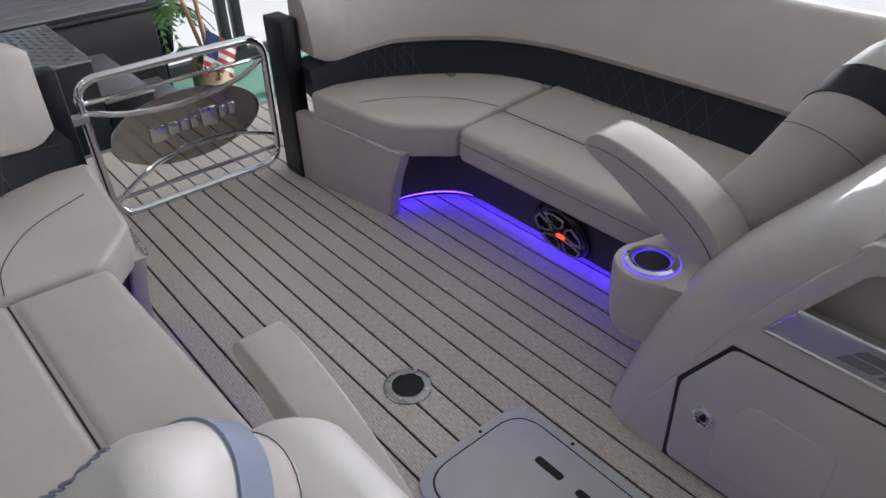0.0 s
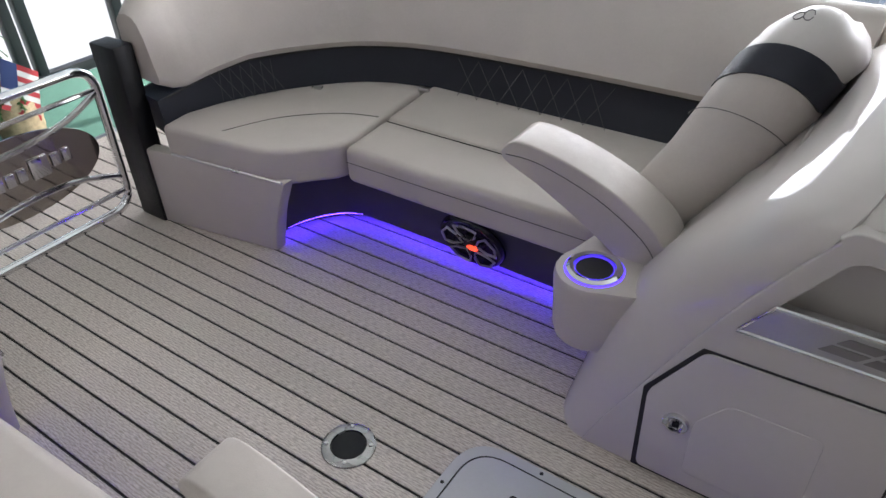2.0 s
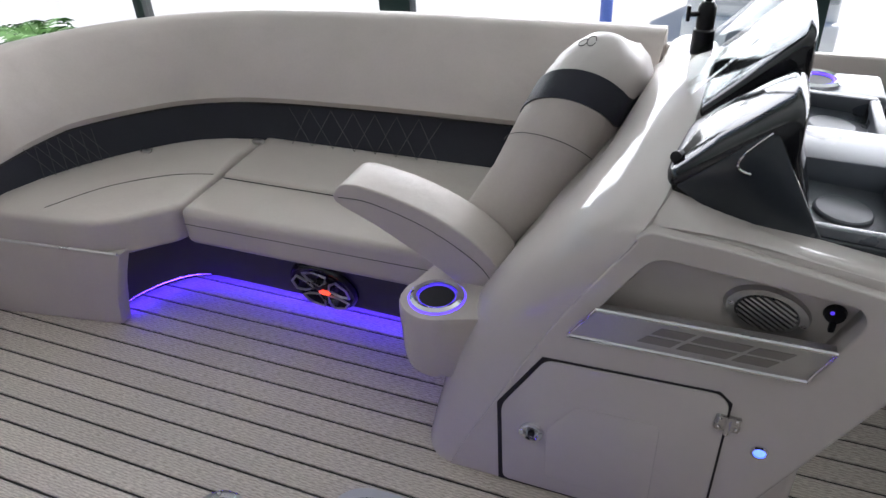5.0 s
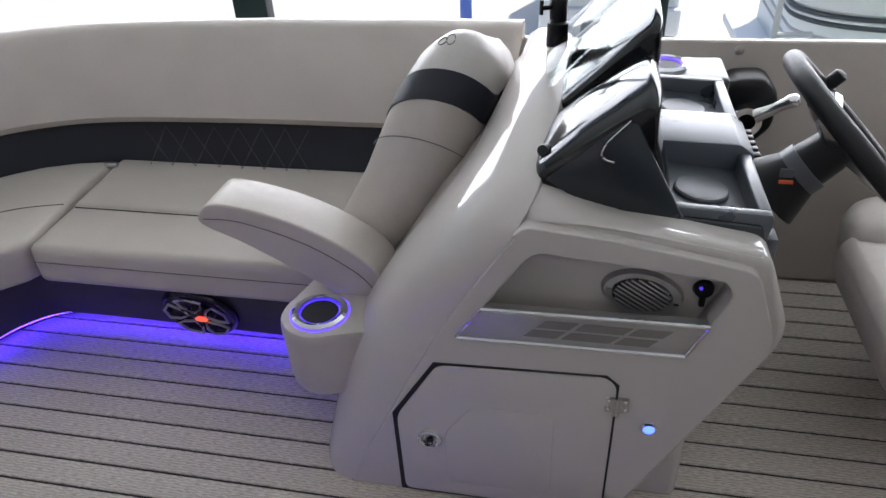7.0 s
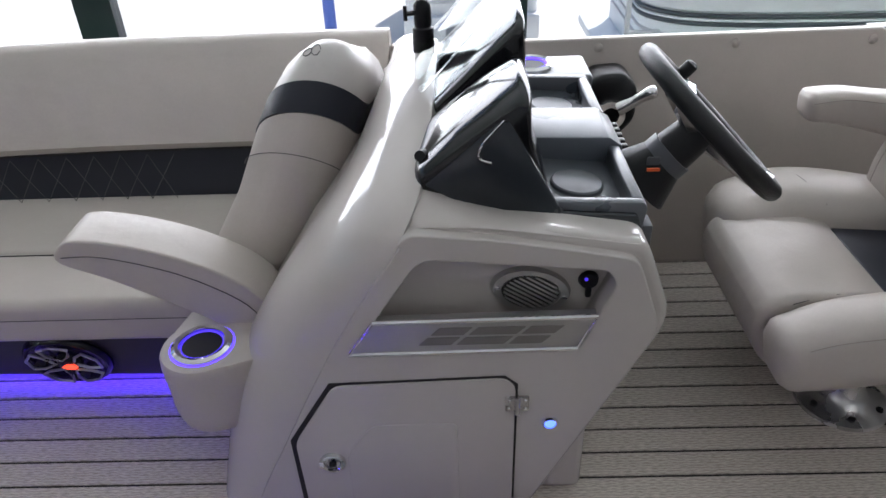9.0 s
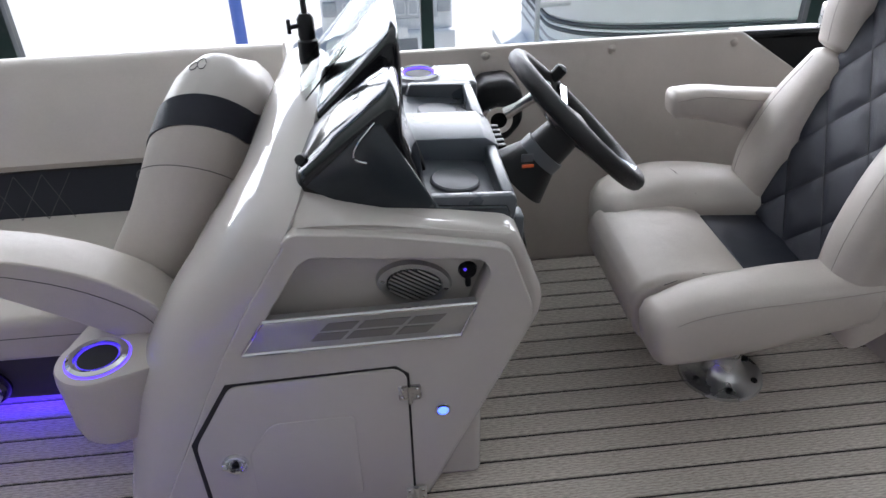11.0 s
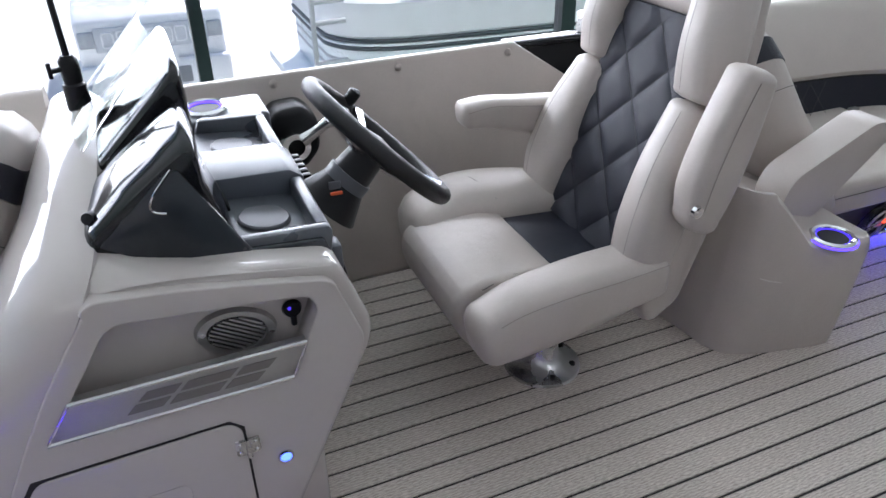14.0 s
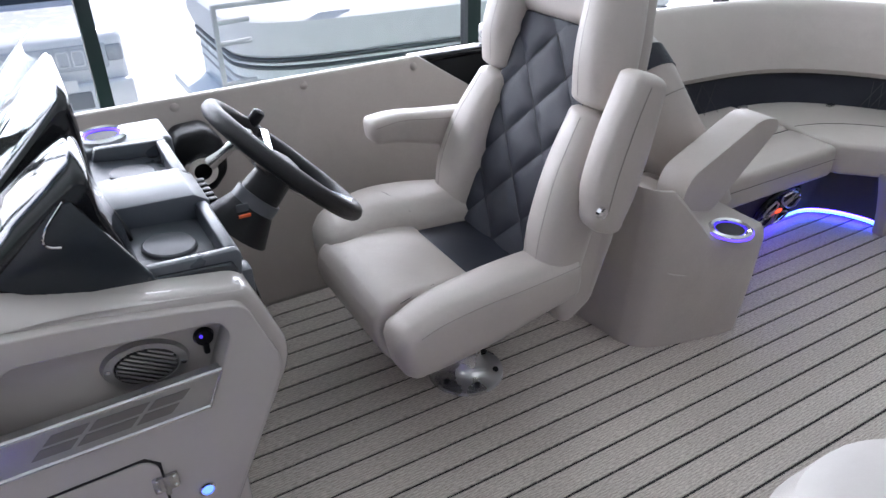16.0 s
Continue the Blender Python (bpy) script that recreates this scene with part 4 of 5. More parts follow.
# Helm chair
def puffy(secs, n=24, e=2.8, steps=20, ends=(0.03, 0.03)):
    """An upholstered roll: rounded sections (centre, half width, half depth) along a line, with domed ends."""
    cs, ws, ds = (curve([s[i] for s in secs], steps) for i in range(3))
    loops = []

    def ring(c, a, b, k=1.0):
        out = []
        for j in range(n):
            t = 2 * math.pi * j / n
            ct, st = math.cos(t), math.sin(t)
            out.append(c + a * (k * math.copysign(abs(ct) ** (2 / e), ct)) + b * (k * math.copysign(abs(st) ** (2 / e), st)))
        return out

    d0, d1 = (cs[0] - cs[1]).normalized(), (cs[-1] - cs[-2]).normalized()
    for q in (0.97, 0.8, 0.5, 0.2):
        loops.append(ring(cs[0] + d0 * ends[0] * q, ws[0], ds[0], (1 - q ** 2.6) ** (1 / 2.6)))
    loops += [ring(c, a, b) for c, a, b in zip(cs, ws, ds)]
    for q in (0.2, 0.5, 0.8, 0.97):
        loops.append(ring(cs[-1] + d1 * ends[1] * q, ws[-1], ds[-1], (1 - q ** 2.6) ** (1 / 2.6)))
    return rings(loops)


CY = -0.175
chair = thing("helm_chair", "beige and charcoal captain's chair with raised armrest on a steel pedestal", "chair", (1.6, CY, 0))
BX, BY = 1.578, -0.215
part("base_plate", lathe([(0.118, 0.0), (0.116, 0.010), (0.106, 0.014), (0.07, 0.024), (0.05, 0.05), (0.043, 0.09)], Matrix.Translation((BX, BY, 0)), 40), surface("polished_base", (0.60, 0.60, 0.60), 0.27, metal=0.82, var=0.08), chair, "polished steel pedestal base")
for i in range(6):
    a = radians(60 * i + 20)
    part("bolt", lathe([(0.010, 0.0), (0.009, 0.007), (0, 0.008)], Matrix.Translation((BX + 0.093 * math.cos(a), BY + 0.093 * math.sin(a), 0.016)), 8), BLACK, chair)
part("pedestal", lathe([(0.042, 0.05), (0.042, 0.30)], Matrix.Translation((BX, BY, 0)), 20), STEEL, chair)
part("seat_pan", box(1.40, 1.80, CY - 0.2, CY + 0.2, 0.25, 0.30, 0.01), BLACK, chair)
seat = part("seat_cushion", pad([(1.262, 0.262), (1.232, 0.32), (1.222, 0.375), (1.236, 0.418), (1.275, 0.444), (1.34, 0.452), (1.46, 0.448), (1.53, 0.434), (1.54, 0.30), (1.40, 0.262), (1.30, 0.228)], "y", -0.342, 0.06, 0.03, 5), VINYL, chair, "beige vinyl flip-up front cushion")
part("stitch_line", tube(curve([(1.30, -0.344, 0.432), (1.40, -0.330, 0.446), (1.52, -0.325, 0.437)], 10), 0.0012, 5), THREAD, seat)
part("rear_cushion", pad([(1.50, 0.28), (1.50, 0.426), (1.80, 0.405), (1.80, 0.28)], "y", -0.335, 0.02, 0.012, 2), VINYL, chair)
part("seat_inset", prism([(1.512, 0.405), (1.516, 0.436), (1.80, 0.414), (1.80, 0.39)], "y", -0.325, -0.03, 0.008, 3), NAVY, chair, "charcoal vinyl seat inset")
V = lambda x, y, z: Vector((x, y, z))
near_b = part("seat_bolster", puffy([(V(1.29, -0.412, 0.352), V(0, 0.072, 0), V(-0.018, 0, 0.078)), (V(1.38, -0.414, 0.375), V(0, 0.078, 0), V(-0.015, 0, 0.092)), (V(1.52, -0.416, 0.398), V(0, 0.080, 0), V(-0.008, 0, 0.09)),
                                     (V(1.65, -0.416, 0.415), V(0, 0.080, 0), V(0, 0, 0.078)), (V(1.75, -0.416, 0.425), V(0, 0.078, 0), V(0, 0, 0.066))], e=3.2, ends=(0.055, 0.03)), VINYL, chair)
part("stitch_line", tube(curve([(1.255, -0.468, 0.385), (1.33, -0.484, 0.432), (1.45, -0.491, 0.455), (1.60, -0.491, 0.462), (1.76, -0.486, 0.470)], 14), 0.0011, 5), TAN_THREAD, near_b)
far_b = part("seat_bolster", puffy([(V(1.345, 0.105, 0.388), V(0, 0.125, 0), V(-0.01, 0, 0.098)), (V(1.45, 0.124, 0.400), V(0, 0.128, 0), V(-0.006, 0, 0.104)), (V(1.58, 0.105, 0.408), V(0, 0.125, 0), V(0, 0, 0.098)),
                                    (V(1.75, 0.065, 0.410), V(0, 0.10, 0), V(0, 0, 0.085))], e=2.7, ends=(0.10, 0.03)), VINYL, chair)
part("stitch_line", tube(curve([(1.44, 0.248, 0.42), (1.47, 0.19, 0.488), (1.49, 0.10, 0.506), (1.52, 0.01, 0.478)], 12), 0.0011, 5), TAN_THREAD, far_b)


def back_point(h, d):
    """A point of the chair's raked back: h up its length, d forward of its face."""
    return (1.722 + 0.335 * h - 0.95 * d, 0.435 + 0.975 * h + 0.30 * d)


bp = back_point


def on_back(h, y, d):
    x, z = bp(h, d)
    return Vector((x, y, z))


def back_roll(rows, ends, e=2.6):
    """A roll up the back; rows of h, y, half width, forward reach and half depth."""
    fwd = Vector((-0.95, 0, 0.30)).normalized()
    return puffy([(on_back(h, y, d), V(0, w, 0), fwd * t) for h, y, w, d, t in rows], e=e, ends=ends)


shell = prism([bp(-0.17, -0.10), bp(-0.10, -0.03), bp(0.70, -0.03), bp(0.74, -0.09), bp(0.62, -0.13), bp(0.1, -0.165), bp(-0.08, -0.17)], "y", CY - 0.28, CY + 0.27, 0.045, 5)
for v in shell.verts:
    v.co.y = CY + (v.co.y - CY) * (1 - 0.32 * min(max((v.co.z - 0.62) / 0.4, 0), 1))
part("back_shell", shell, VINYL, chair)
for s, rows in ((-1, ((0.02, -0.405, 0.072, 0.0, 0.075), (0.12, -0.402, 0.076, 0.012, 0.082), (0.26, -0.39, 0.070, 0.014, 0.078), (0.40, -0.375, 0.062, 0.0, 0.062))),
                (1, ((0.02, 0.065, 0.085, 0.0, 0.075), (0.12, 0.068, 0.092, 0.012, 0.082), (0.26, 0.06, 0.084, 0.014, 0.078), (0.40, 0.045, 0.068, 0.0, 0.062)))):
    roll = part("back_bolster", back_roll(rows, (0.03, 0.03)), VINYL, chair)
    line = [on_back(h, y + s * w * 0.25, d + t * 0.985) for h, y, w, d, t in rows]
    part("stitch_line", tube(curve(line, 12), 0.0011, 5), TAN_THREAD, roll)
for s, rows in ((-1, ((0.445, -0.376, 0.070, 0.0, 0.068), (0.54, -0.362, 0.070, 0.014, 0.080), (0.66, -0.335, 0.066, 0.014, 0.078), (0.78, -0.295, 0.058, 0.0, 0.062))),
                (1, ((0.445, 0.042, 0.066, 0.0, 0.068), (0.54, 0.05, 0.072, 0.014, 0.080), (0.66, 0.045, 0.070, 0.014, 0.078), (0.78, 0.02, 0.060, 0.0, 0.062)))):
    wing = part("head_wing", back_roll(rows, (0.022, 0.04)), VINYL, chair)
    line = [on_back(h, y - s * w * 0.2, d + t * 0.985) for h, y, w, d, t in rows]
    part("stitch_line", tube(curve(line, 12), 0.0011, 5), TAN_THREAD, wing)
part("head_pillow", pad([bp(0.595, -0.03), bp(0.60, 0.045), bp(0.70, 0.07), bp(0.79, 0.05), bp(0.82, -0.01), bp(0.78, -0.06)], "y", -0.345, 0.02, 0.03, 5), VINYL, chair)
back = part("back_panel", prism([bp(-0.03, -0.03), bp(-0.03, 0.02), bp(0.3, 0.028), bp(0.60, 0.032), bp(0.60, -0.03)], "y", -0.362, 0.005, 0.008, 2), NAVY, chair, "charcoal diamond-quilted back panel")


def quilt_pad(cx, ch, w, h):
    """One padded diamond of the quilting."""
    own = bmesh.new()
    n = 8
    grid = []
    for i in range(n + 1):
        row = []
        for j in range(n + 1):
            u, v = i / n * 2 - 1, j / n * 2 - 1
            y, hh = (u - v) / 2 * w, (u + v) / 2 * h
            y, hh = min(max(cx + y, -0.358), 0.0), min(max(ch + hh, -0.02), 0.596)
            bulge = 0.009 * (1 - abs(u) ** 5) * (1 - abs(v) ** 5)
            x, z = bp(hh, 0.0255 + bulge + 0.011 * hh)
            row.append(own.verts.new((x, y, z)))
        grid.append(row)
    for i in range(n):
        for j in range(n):
            own.faces.new((grid[i][j], grid[i + 1][j], grid[i + 1][j + 1], grid[i][j + 1]))
    bmesh.ops.recalc_face_normals(own, faces=own.faces)
    if sum(f.normal.x for f in own.faces) > 0:
        bmesh.ops.reverse_faces(own, faces=own.faces)
    return own


QW, QH = 0.088, 0.098
for r in range(-1, 8):
    for c in range(-3, 4):
        cx = -0.176 + c * 2 * QW + (QW if r % 2 else 0)
        ch = 0.075 + r * QH
        if abs(cx + 0.176) < 0.176 + QW * 0.7 and -0.05 < ch < 0.66:
            part("quilt_diamond", quilt_pad(cx, ch, QW * 0.985, QH * 0.985), NAVY, back)
            for sgn in (-1, 1):
                ends = [(cx + k * QW / 2 * sgn + dx * QW / 2, ch - QH / 2 + dx * QH / 2 * sgn) for k, dx in ((1, -1), (1, 1))]
                if all(-0.35 < y < -0.005 and 0.0 < h < 0.59 for y, h in ends):
                    part("stitch_line", tube([on_back(h, y, 0.0262 + 0.011 * h) for y, h in ends], 0.0009, 4), THREAD, back)

# armrests of the chair: the far one down, the near one folded up
far = part("armrest", puffy([(V(1.492, 0.165, 0.694), V(0, 0.046, 0), V(-0.004, 0, 0.040)), (V(1.56, 0.168, 0.690), V(0, 0.047, 0), V(0.0, 0, 0.046)), (V(1.66, 0.168, 0.672), V(0, 0.047, 0), V(0.008, 0, 0.052)), (V(1.80, 0.168, 0.645), V(0, 0.046, 0), V(0.014, 0, 0.066))], e=3.4, ends=(0.03, 0.02)), VINYL, chair)
part("stitch_line", tube(curve([(1.475, 0.120, 0.712), (1.56, 0.118, 0.722), (1.66, 0.118, 0.709), (1.80, 0.119, 0.69)], 10), 0.0011, 5), TAN_THREAD, far)
near = part("armrest", puffy([(V(1.787, -0.512, 0.628), V(0.05, 0, -0.022), V(0, 0.044, 0)), (V(1.80, -0.512, 0.70), V(0.068, 0, -0.020), V(0, 0.047, 0)), (V(1.832, -0.512, 0.82), V(0.067, 0, -0.022), V(0, 0.047, 0)), (V(1.868, -0.512, 0.95), V(0.05, 0, -0.018), V(0, 0.046, 0))], e=3.6, ends=(0.045, 0.028)), VINYL, chair, "beige armrest folded up against the backrest")
part("stitch_line", tube(curve([(1.765, -0.5595, 0.66), (1.785, -0.5605, 0.76), (1.822, -0.5605, 0.88), (1.852, -0.5595, 0.955)], 12), 0.0013, 5), TAN_THREAD, near)
part("arm_pivot", lathe([(0.0, 0.012), (0.014, 0.01), (0.016, 0.0)], pose(1.742, -0.556, 0.665, 90, 0, 0), 14), CHROME, near)

# Deck fittings
sock = thing("table_socket", "flush chrome table socket with black insert in the deck", "table socket", (-0.418, -0.895, 0))
sm = Matrix.Translation((-0.416, -0.893, 0))
part("flange", lathe([(0.044, 0.0), (0.046, 0.006), (0.062, 0.008), (0.069, 0.004), (0.070, 0.0)], sm, 40, True), surface("dull_chrome", (0.36, 0.355, 0.35), 0.25, metal=1.0, var=0.15, scale=20), sock)
part("insert", lathe([(0.0, 0.004), (0.043, 0.004), (0.045, 0.0)], sm, 32), BLACK, sock)
for i in range(4):
    a = radians(90 * i + 30)
    part("screw", lathe([(0.006, 0.0), (0.005, 0.003), (0, 0.0035)], sm @ Matrix.Translation((0.057 * math.cos(a), 0.057 * math.sin(a), 0.007)), 8), STEEL, sock)

hatch = thing("deck_hatch", "grey moulded deck hatch with slotted lid", "hatch", (0.15, -0.9, 0))
part("frame", prism(soften([(-0.17, -1.10), (-0.17, -0.70), (0.46, -0.70), (0.46, -1.10)], 0.11, 8), "z", 0.0, 0.012, 0.005, 2), GREY, hatch)
part("gap", prism(soften([(-0.142, -1.072), (-0.142, -0.728), (0.432, -0.728), (0.432, -1.072)], 0.09, 8), "z", 0.006, 0.0125), SEAM, hatch)
lid = part("lid", prism(soften([(-0.138, -1.068), (-0.138, -0.732), (0.428, -0.732), (0.428, -1.068)], 0.087, 8), "z", 0.006, 0.0155, 0.004, 2), GREY, hatch)
for x0, y in ((0.0, -0.815), (0.13, -0.815), (0.26, -0.815)):
    part("slot", prism(soften([(x0, y - 0.011), (x0, y + 0.011), (x0 + 0.085, y + 0.011), (x0 + 0.085, y - 0.011)], 0.011, 4), "z", 0.014, 0.0162), SEAM, lid)
for x, y in ((-0.155, -0.86), (0.03, -0.713), (0.3, -0.713)):
    part("screw", lathe([(0.005, 0.0), (0.004, 0.002), (0, 0.0025)], Matrix.Translation((x, y, 0.012)), 8), SEAM, hatch)

# Port chaise whose headrest is seen from above
chaise = thing("chaise", "beige vinyl port chaise with rounded backrest", "chaise", (1.7, -1.6, 0))
part("base", box(1.35, 2.4, -2.1, -1.42, 0.0, 0.28, 0.02), VINYL, chaise)
part("backrest", rings([rounded(a, b, c, d, 0.19, z, 9) for z, a, b, c, d in ((0.28, 1.28, 1.72, -2.05, -1.36), (0.5, 1.255, 1.70, -2.05, -1.315), (0.645, 1.255, 1.70, -2.04, -1.305), (0.69, 1.28, 1.68, -2.02, -1.325), (0.71, 1.335, 1.62, -1.98, -1.38))]), VINYL_PALE, chaise)

# Bow gate
solid("gate_post", box(-1.80, -1.665, -0.475, -0.40, 0.0, 0.66, 0.008), BLACK, "black fence end post beside the bow gate", "post")
solid("gate_post", box(-1.80, -1.72, -1.33, -1.25, 0.0, 0.66, 0.008), BLACK, "black fence end post beside the bow gate", "post")
gate = thing("bow_gate", "polished tubular bow gate with oval mirror plate", "gate", (-1.84, -0.83, 0))
GX = -1.835
loop = soften([(-1.185, 0.03), (-1.195, 0.57), (-0.475, 0.57), (-0.485, 0.03)], 0.09, 7)
part("frame", tube([(GX, y, z) for y, z in loop], 0.016, 10, True), CHROME, gate)
part("rail", tube([(GX, -1.19, 0.49), (GX, -0.48, 0.49)], 0.009, 8), CHROME, gate)
part("rail", tube([(GX, -1.185, 0.10), (GX, -0.485, 0.10)], 0.009, 8), CHROME, gate)
part("bow_rail", tube(curve([(GX, -1.19, 0.46), (GX, -1.05, 0.415), (GX, -0.84, 0.395), (GX, -0.62, 0.425), (GX, -0.48, 0.485)], 20), 0.011, 8), CHROME, gate)
part("bow_rail", tube(curve([(GX, -1.185, 0.085), (GX, -1.0, 0.19), (GX, -0.84, 0.22), (GX, -0.65, 0.21), (GX, -0.485, 0.155)], 20), 0.011, 8), CHROME, gate)
own = lathe([(0.0, 0.004), (1.0, 0.004), (1.0, -0.004), (0.0, -0.004)], pose(GX - 0.004, -0.835, 0.305, 90, 0, 90) @ Matrix.Diagonal((0.30, 0.14, 1, 1)), 48)
plate = part("oval_plate", own, surface("mirror_plate", (0.42, 0.38, 0.35), 0.07, metal=1.0, var=0.05), gate, "oval bronze mirror plate")
for i, (a, b, h) in enumerate(((-0.99, -0.93, 0.03), (-0.92, -0.88, 0.022), (-0.87, -0.84, 0.022), (-0.83, -0.80, 0.022), (-0.785, -0.72, 0.036), (-0.71, -0.68, 0.022), (-0.67, -0.64, 0.022))):
    part("emblem_bar", box(GX + 0.002, GX + 0.008, a, b, 0.315 - h + 0.05 * (a + 0.83), 0.315 + h + 0.05 * (a + 0.83), 0.002), CHROME, plate)
part("latch", box(GX - 0.01, GX + 0.03, -1.24, -1.18, 0.43, 0.46, 0.004), STEEL, gate)


# Outside the windows: a parked car and another pontoon boat
CAR = surface("white_car_paint", (0.75, 0.76, 0.78), 0.25, var=0.03, coat=0.6)
CARGLASS = surface("car_glass", (0.05, 0.06, 0.07), 0.08, var=0.1)
TYRE = surface("tyre_rubber", (0.02, 0.02, 0.02), 0.8)


def parked_car(cx, y):
    car = thing("parked_car", "white off-road car parked nose-on outside the window", "car", (cx, y, OUT_Z))
    z = OUT_Z
    part("body", prism([(y, z + 0.571), (y, z + 1.52), (y + 0.25, z + 1.63), (y + 1.5, z + 1.74), (y + 2.0, z + 2.65), (y + 4.6, z + 2.69), (y + 4.8, z + 0.68)], "x", cx - 1.02, cx + 1.02, 0.08, 3), CAR, car)
    part("windscreen", prism([(y + 1.52, z + 1.8), (y + 1.97, z + 2.58), (y + 2.02, z + 2.58), (y + 1.6, z + 1.77)], "x", cx - 0.85, cx + 0.85, 0.01), CARGLASS, car)
    part("bumper", box(cx - 1.05, cx + 1.05, y - 0.14, y + 0.1, z + 0.517, z + 0.925, 0.05, 3), CAR, car)
    part("lower_grille", box(cx - 0.45, cx + 0.45, y - 0.16, y - 0.1, z + 0.571, z + 0.816, 0.02), surface("mesh_grille", (0.22, 0.23, 0.25), 0.5), car)
    g = part("grille", box(cx - 0.78, cx + 0.78, y - 0.03, y + 0.02, z + 1.09, z + 1.44, 0.03, 3), surface("grille_grey", (0.5, 0.52, 0.56), 0.35), car)
    for i in range(7):
        x = cx - 0.6 + 0.2 * i
        part("grille_slot", tube([(a, y - 0.035, b) for a, b in soften([(x - 0.075, z + 1.16), (x - 0.075, z + 1.37), (x + 0.075, z + 1.37), (x + 0.075, z + 1.16)], 0.04, 3)], 0.014, 6, True), CAR, g)
    for s in (-1, 1):
        h = part("headlight", box(cx + s * 0.88 - 0.11, cx + s * 0.88 + 0.11, y - 0.04, y + 0.05, z + 1.17, z + 1.4, 0.03, 3), surface("lamp_glass", (0.4, 0.42, 0.45), 0.1, var=0.2), car)
        w = part("wheel", lathe([(0.0, -0.14), (0.45, -0.14), (0.5, -0.1), (0.5, 0.1), (0.45, 0.14), (0.0, 0.14)], pose(cx + s * 0.9, y + 0.75, z + 0.5, 0, 90, 0), 24), TYRE, car)
        part("rim", lathe([(0.0, -0.15), (0.24, -0.15), (0.24, 0.15), (0.0, 0.15)], pose(cx + s * 0.9, y + 0.75, z + 0.5, 0, 90, 0), 16), STEEL, w)
    part("number_plate", box(cx - 0.3, cx + 0.3, y - 0.165, y - 0.15, z + 0.843, z + 1.01, 0.006), WHITE, car)
    return car


parked_car(0.85, 9.6)

boat = thing("pontoon_boat", "pale grey pontoon boat standing outside on the forecourt", "boat", (5.5, 7, OUT_Z))
HULL = surface("pale_fence", (0.76, 0.79, 0.81), 0.35, var=0.04)
BAND = surface("dark_band", (0.06, 0.065, 0.075), 0.4)
line = plan([(8.6, 5.75), (6.5, 5.75), (4.3, 5.85), (3.2, 6.0), (2.75, 6.35), (2.7, 6.9), (2.72, 8.2)], 30)
part("back_cushion", loft([offset(line, -0.2, -0.5), offset(line, -0.2, -0.3), offset(line, -0.1, -0.21), offset(line, 0.04, -0.21), offset(line, 0.12, -0.27), offset(line, 0.14, -0.45), offset(line, 0.08, -0.64), offset(line, 0.0, -0.66)]), surface("grey_cushion", (0.66, 0.67, 0.69), 0.5), boat)
part("fence_panel", loft([offset(line, -0.04, -1.3), offset(line, -0.04, -0.62), offset(line, 0.04, -0.62), offset(line, 0.04, -1.3)]), HULL, boat)
for z, d, r, mat in ((-0.69, 0.06, 0.024, BAND), (-0.735, 0.065, 0.014, HULL), (-0.775, 0.06, 0.026, BAND)):
    part("rub_rail", tube(offset(line, d, z), r, 8), mat, boat)
for z in (-0.93, -1.05):
    part("stripe", tube(offset(line, 0.036, z), 0.02, 6), GREY, boat)
part("deck", box(2.3, 9.0, 5.7, 8.4, -1.42, -1.3, 0.02), HULL, boat)
for yy in (6.1, 7.9):
    part("float", lathe([(0.05, -3.2), (0.3, -2.6), (0.34, -2.0), (0.34, 3.5), (0.2, 3.6)], pose(5.6, yy, -1.78, 0, 90, 0), 24), STEEL, boat)
    part("bunk", box(2.6, 8.6, yy - 0.1, yy + 0.1, OUT_Z, -2.05, 0.02), BAND, boat)
bg = part("bow_gate", box(2.36, 2.41, 5.9, 5.96, -1.3, -0.02, 0.01), GREY, boat)
for z in (-0.04, -0.2, -0.42, -0.85):
    part("bow_rail", tube([(2.385, 5.93, z), (3.9 if z > -0.1 else 2.75, 5.98, z)], 0.028, 8), GREY, boat)

# Bow side of the showroom: boarding steps, a dark boat and a planter
PLATE = surface("diamond_plate", (0.42, 0.41, 0.39), 0.35, metal=0.9, var=0.1)
steps = thing("boarding_steps", "black boarding steps with bright diamond plate treads", "steps", (-3.5, -0.8, FLOOR_Z))
for i, (y0, y1, z) in enumerate(((-2.6, -0.79, 0.21), (-0.79, -0.52, -0.03), (-0.52, -0.22, -0.26), (-0.22, 0.06, -0.50))):
    part("riser_box", box(-4.0, -3.2, y0, y1 - 0.005, FLOOR_Z, z - 0.012, 0.004), BLACK, steps)
    tread = part("tread", box(-4.02, -3.18, y0, y1, z - 0.012, z, 0.004), PLATE, steps, "diamond plate tread")
    bm = bmesh.new()
    nx, ny = 20, max(int((y1 - y0) / 0.042), 3)
    for a in range(nx):
        for b in range(ny):
            x, y = -3.98 + a * 0.042, y0 + 0.02 + b * 0.042
            if y > y1 - 0.015 or (i == 0 and y < -1.8):
                continue
            d = 0.016 if (a + b) % 2 else -0.016
            v = [bm.verts.new(q) for q in ((x - 0.016, y - d, z + 0.0002), (x + 0.004, y - 0.004, z + 0.004), (x + 0.016, y + d, z + 0.0002), (x - 0.004, y + 0.004, z + 0.004))]
            bm.faces.new(v)
    tagged(part("tread_pattern", bm, PLATE, tread), kind="stuff")
hull = thing("dark_boat", "dark hulled boat with grey plank deck in the showroom", "boat", (-5.5, -2.5, FLOOR_Z))
part("hull", box(-7.2, -4.5, -5.6, 0.02, FLOOR_Z, 0.04, 0.05), BLACK, hull)
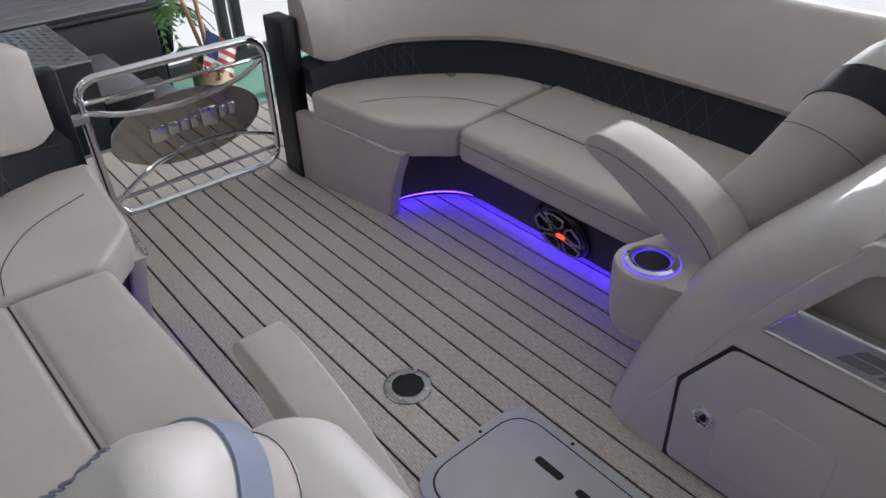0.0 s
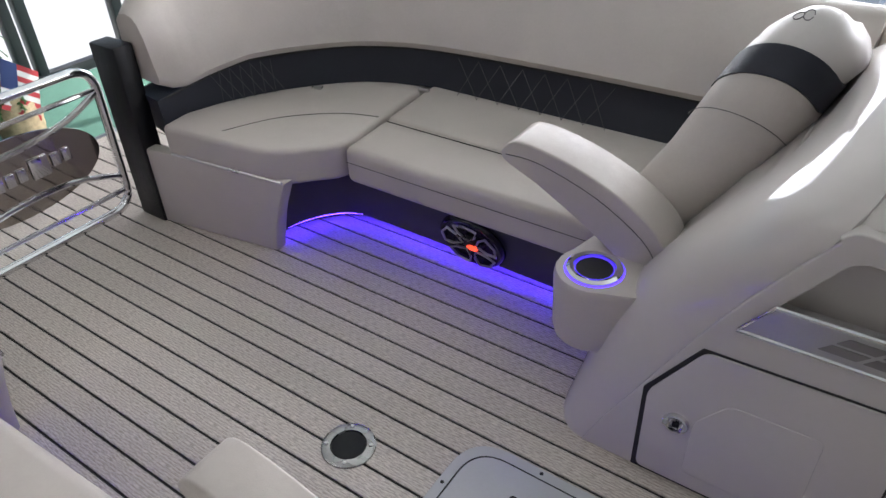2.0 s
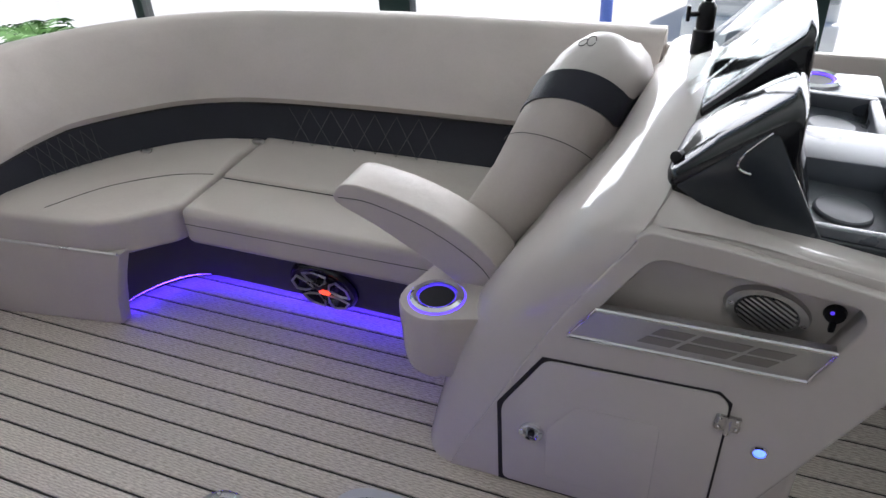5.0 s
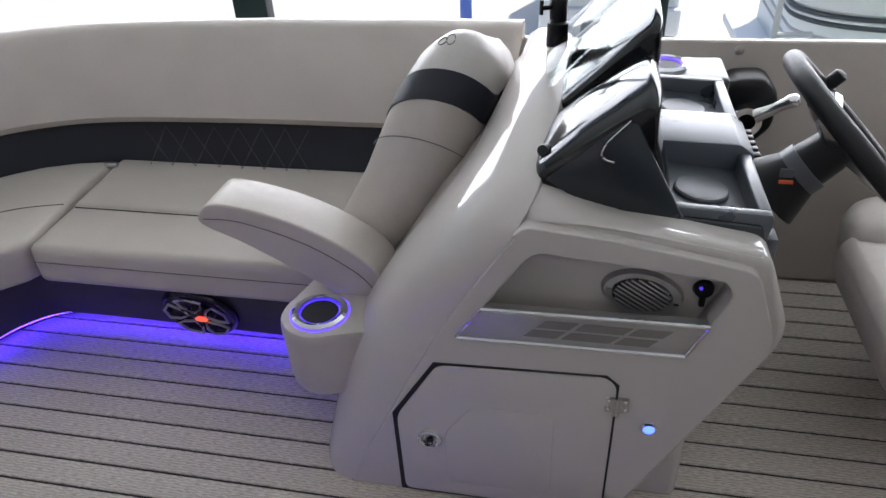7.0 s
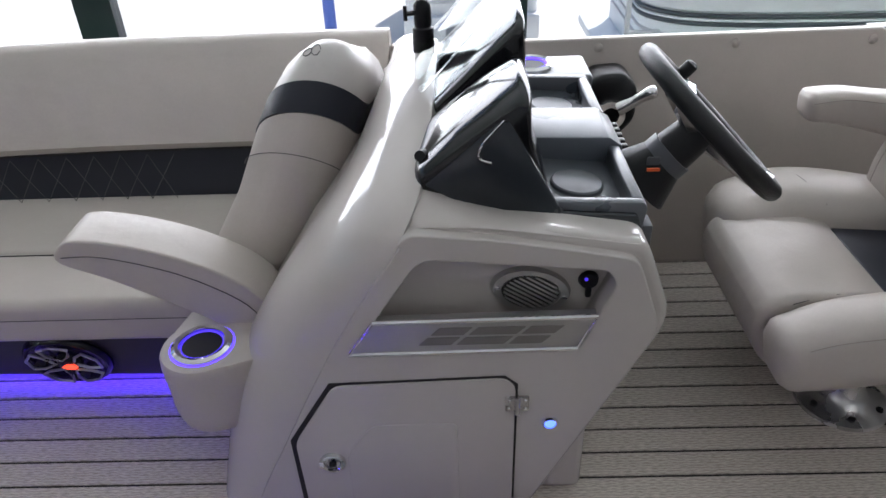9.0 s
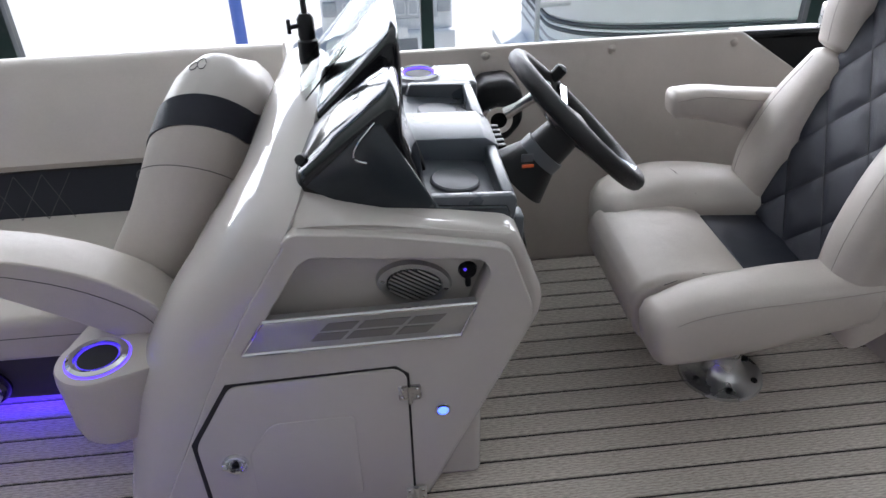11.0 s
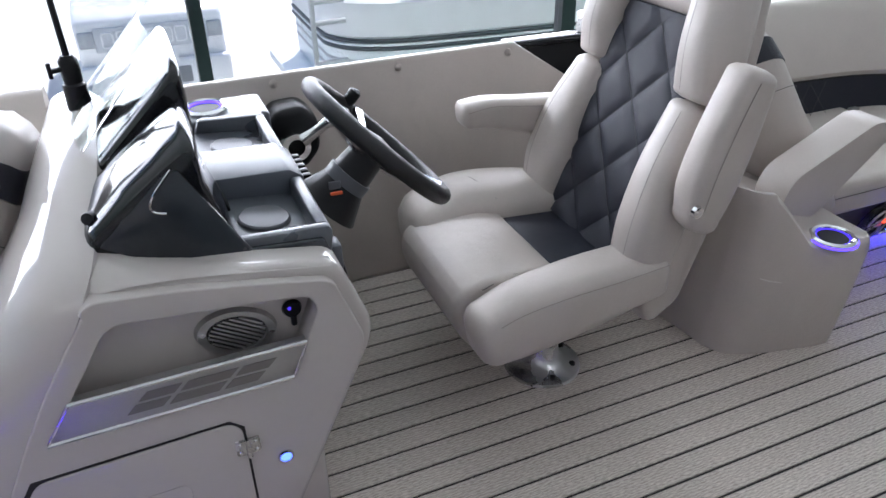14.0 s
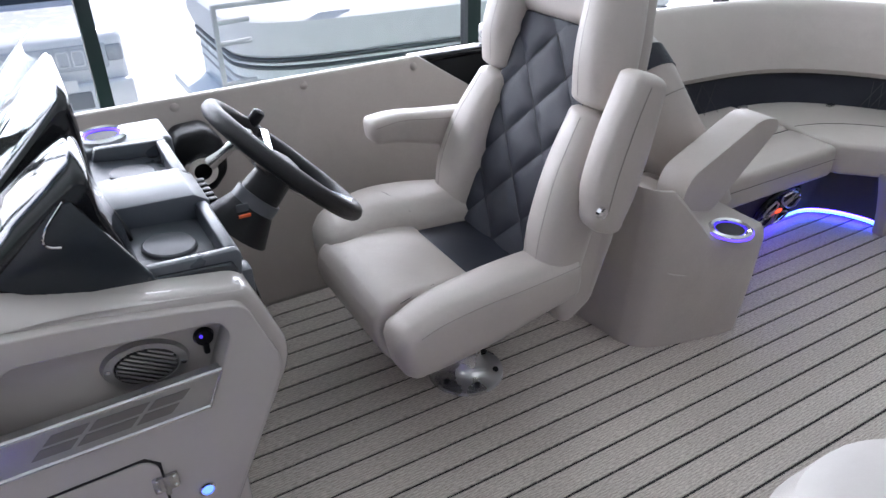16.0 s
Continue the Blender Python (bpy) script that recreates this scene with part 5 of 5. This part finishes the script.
part("rub_rail", box(-7.25, -4.45, -5.65, 0.05, 0.04, 0.085, 0.02), BLACK, hull)
DECK = surface("grey_plank", (0.16, 0.16, 0.17), 0.6, var=0.15)
for i in range(13):
    part("deck_plank", box(-7.2 + i * 0.205, -7.01 + i * 0.205, -5.6, 0.0, 0.07, 0.10, 0.004), DECK, hull)

plant = thing("flag_basket", "woven basket planter with a small striped flag on a stick", "planter", (-5.4, 0.72, FLOOR_Z))
bx, by, bz = -5.3, 0.66, FLOOR_Z
WICKER = surface("wicker", (0.50, 0.38, 0.24), 0.7, var=0.3, scale=30, grain=1.0, grain_scale=120)
prof = [(0.0, 0.0), (0.15, 0.0)] + [(0.155 + 0.02 * math.sin(i / 12 * math.pi) + (0.006 if i % 2 else 0), 0.035 * i) for i in range(13)] + [(0.14, 0.42), (0.13, 0.36), (0.0, 0.35)]
part("basket", lathe(prof, Matrix.Translation((bx, by, bz)), 28), WICKER, plant, "round woven wicker basket")
for dx, dy, h in ((-0.15, -0.2, 1.5), (0.05, -0.05, 1.5)):
    part("stick", tube([(bx, by, bz + 0.3), (bx + dx, by + dy, bz + h)], 0.018, 8), surface("cane", (0.45, 0.26, 0.13), 0.5, var=0.2), plant)
FR, FW, FB = surface("flag_red", (0.5, 0.05, 0.06), 0.7), surface("flag_white", (0.8, 0.79, 0.77), 0.7), surface("flag_blue", (0.03, 0.05, 0.16), 0.7)
flag = part("flag_pole", tube([(bx + 0.05, by + 0.02, bz + 0.3), (bx + 0.155, by - 0.04, bz + 0.75)], 0.008, 6), surface("pole_wood", (0.4, 0.3, 0.18), 0.5), plant)


def cloth(u0, u1, v0, v1, off=0.0):
    own = bmesh.new()
    g = []
    for i in range(9):
        row = []
        for j in range(4):
            u, v = u0 + (u1 - u0) * i / 8, v0 + (v1 - v0) * j / 3
            p = Vector((bx + 0.16 + off, by - 0.04, bz + 0.72)) + Vector((0.10 + 0.02 * math.sin(u * 9 + 1), 0.02, -0.10)) * 0 + Vector((0.015 * math.sin(u * 11 + v * 2), 0.25 * u - 0.12 * v, -0.36 * v - 0.20 * u))
            row.append(own.verts.new(p))
        g.append(row)
    for i in range(8):
        for j in range(3):
            own.faces.new((g[i][j], g[i + 1][j], g[i + 1][j + 1], g[i][j + 1]))
    return own


for i in range(9):
    part("stripe", cloth(0, 1, i / 9, (i + 1) / 9), FR if i % 2 == 0 else FW, flag)
part("canton", cloth(0, 0.45, 0, 0.55, 0.006), FB, flag)


def fern(name, at, n, size, seed, label):
    rnd = random.Random(seed)
    th = thing(name, label, "fern", at)
    leafmat = surface("fern_leaf", (0.05, 0.13, 0.03), 0.55, var=0.35, scale=12)
    for k in range(n):
        a, lift = rnd.uniform(0, 6.28), rnd.uniform(0.3, 1.0)
        bm = bmesh.new()
        base = Vector(at)
        pts = [base + Vector((math.cos(a) * size * t, math.sin(a) * size * t, size * (lift * t * 1.3 - 1.1 * t * t))) for t in (i / 12 for i in range(13))]
        for i in range(1, 13):
            d = (pts[i] - pts[i - 1]).normalized()
            side = d.cross(Vector((0, 0, 1))).normalized()
            w = size * 0.26 * math.sin(min(1.0, i / 12 + 0.15) * 3.0) + 0.01
            for s in (-1, 1):
                tip = pts[i] + side * s * w + d * w * 0.45 - Vector((0, 0, 0.25 * w))
                bm.faces.new([bm.verts.new(q) for q in (pts[i] - d * 0.016, pts[i] + side * s * w * 0.5 + d * 0.03 * s, tip, pts[i] + d * 0.012)])
        tube(pts, 0.004, 4, bm=bm)
        part("frond", bm, leafmat, th)
    return th


fern("fern", (-5.6, 0.35, -0.28), 26, 0.55, 3, "green potted fern hanging over its stand")
solid("fern_stand", lathe([(0.16, FLOOR_Z), (0.16, FLOOR_Z + 0.04), (0.04, FLOOR_Z + 0.06), (0.04, -0.62), (0.12, -0.62), (0.17, -0.28), (0.15, -0.27)], Matrix.Translation((-5.6, 0.35, 0)), 20), GLOSS, "dark pot on a slim stand under the fern", "plant stand")
fern("fern", (-5.36, 0.62, -0.66), 9, 0.26, 5, "green fern fronds growing from the basket")
fern("fern", (-4.05, 1.95, -0.02), 34, 0.5, 7, "large green fern beside the window")
solid("plant_stand", lathe([(0.2, FLOOR_Z), (0.2, FLOOR_Z + 0.05), (0.05, FLOOR_Z + 0.08), (0.05, -0.34), (0.13, -0.29), (0.16, -0.02)], Matrix.Translation((-4.05, 1.95, 0)), 20), BLACK, "black pedestal plant stand by the window", "plant stand")


# Planks of the deck
def plank_mesh(width):
    own = box(-2.5, 4.6, -width / 2, width / 2, -0.006, 0.0, 0.0008, 1)
    own.transform(Matrix.Scale(U, 4))
    me = bpy.data.meshes.new("plank")
    own.to_mesh(me)
    own.free()
    me.materials.append(PLANK)
    return me


shared = plank_mesh(D - 0.0076)
for k in range(-9, 30):
    ob = new("plank", shared)
    ob.location = (0, -(k + 0.5) * D * U, 0)
    ob.parent = deck
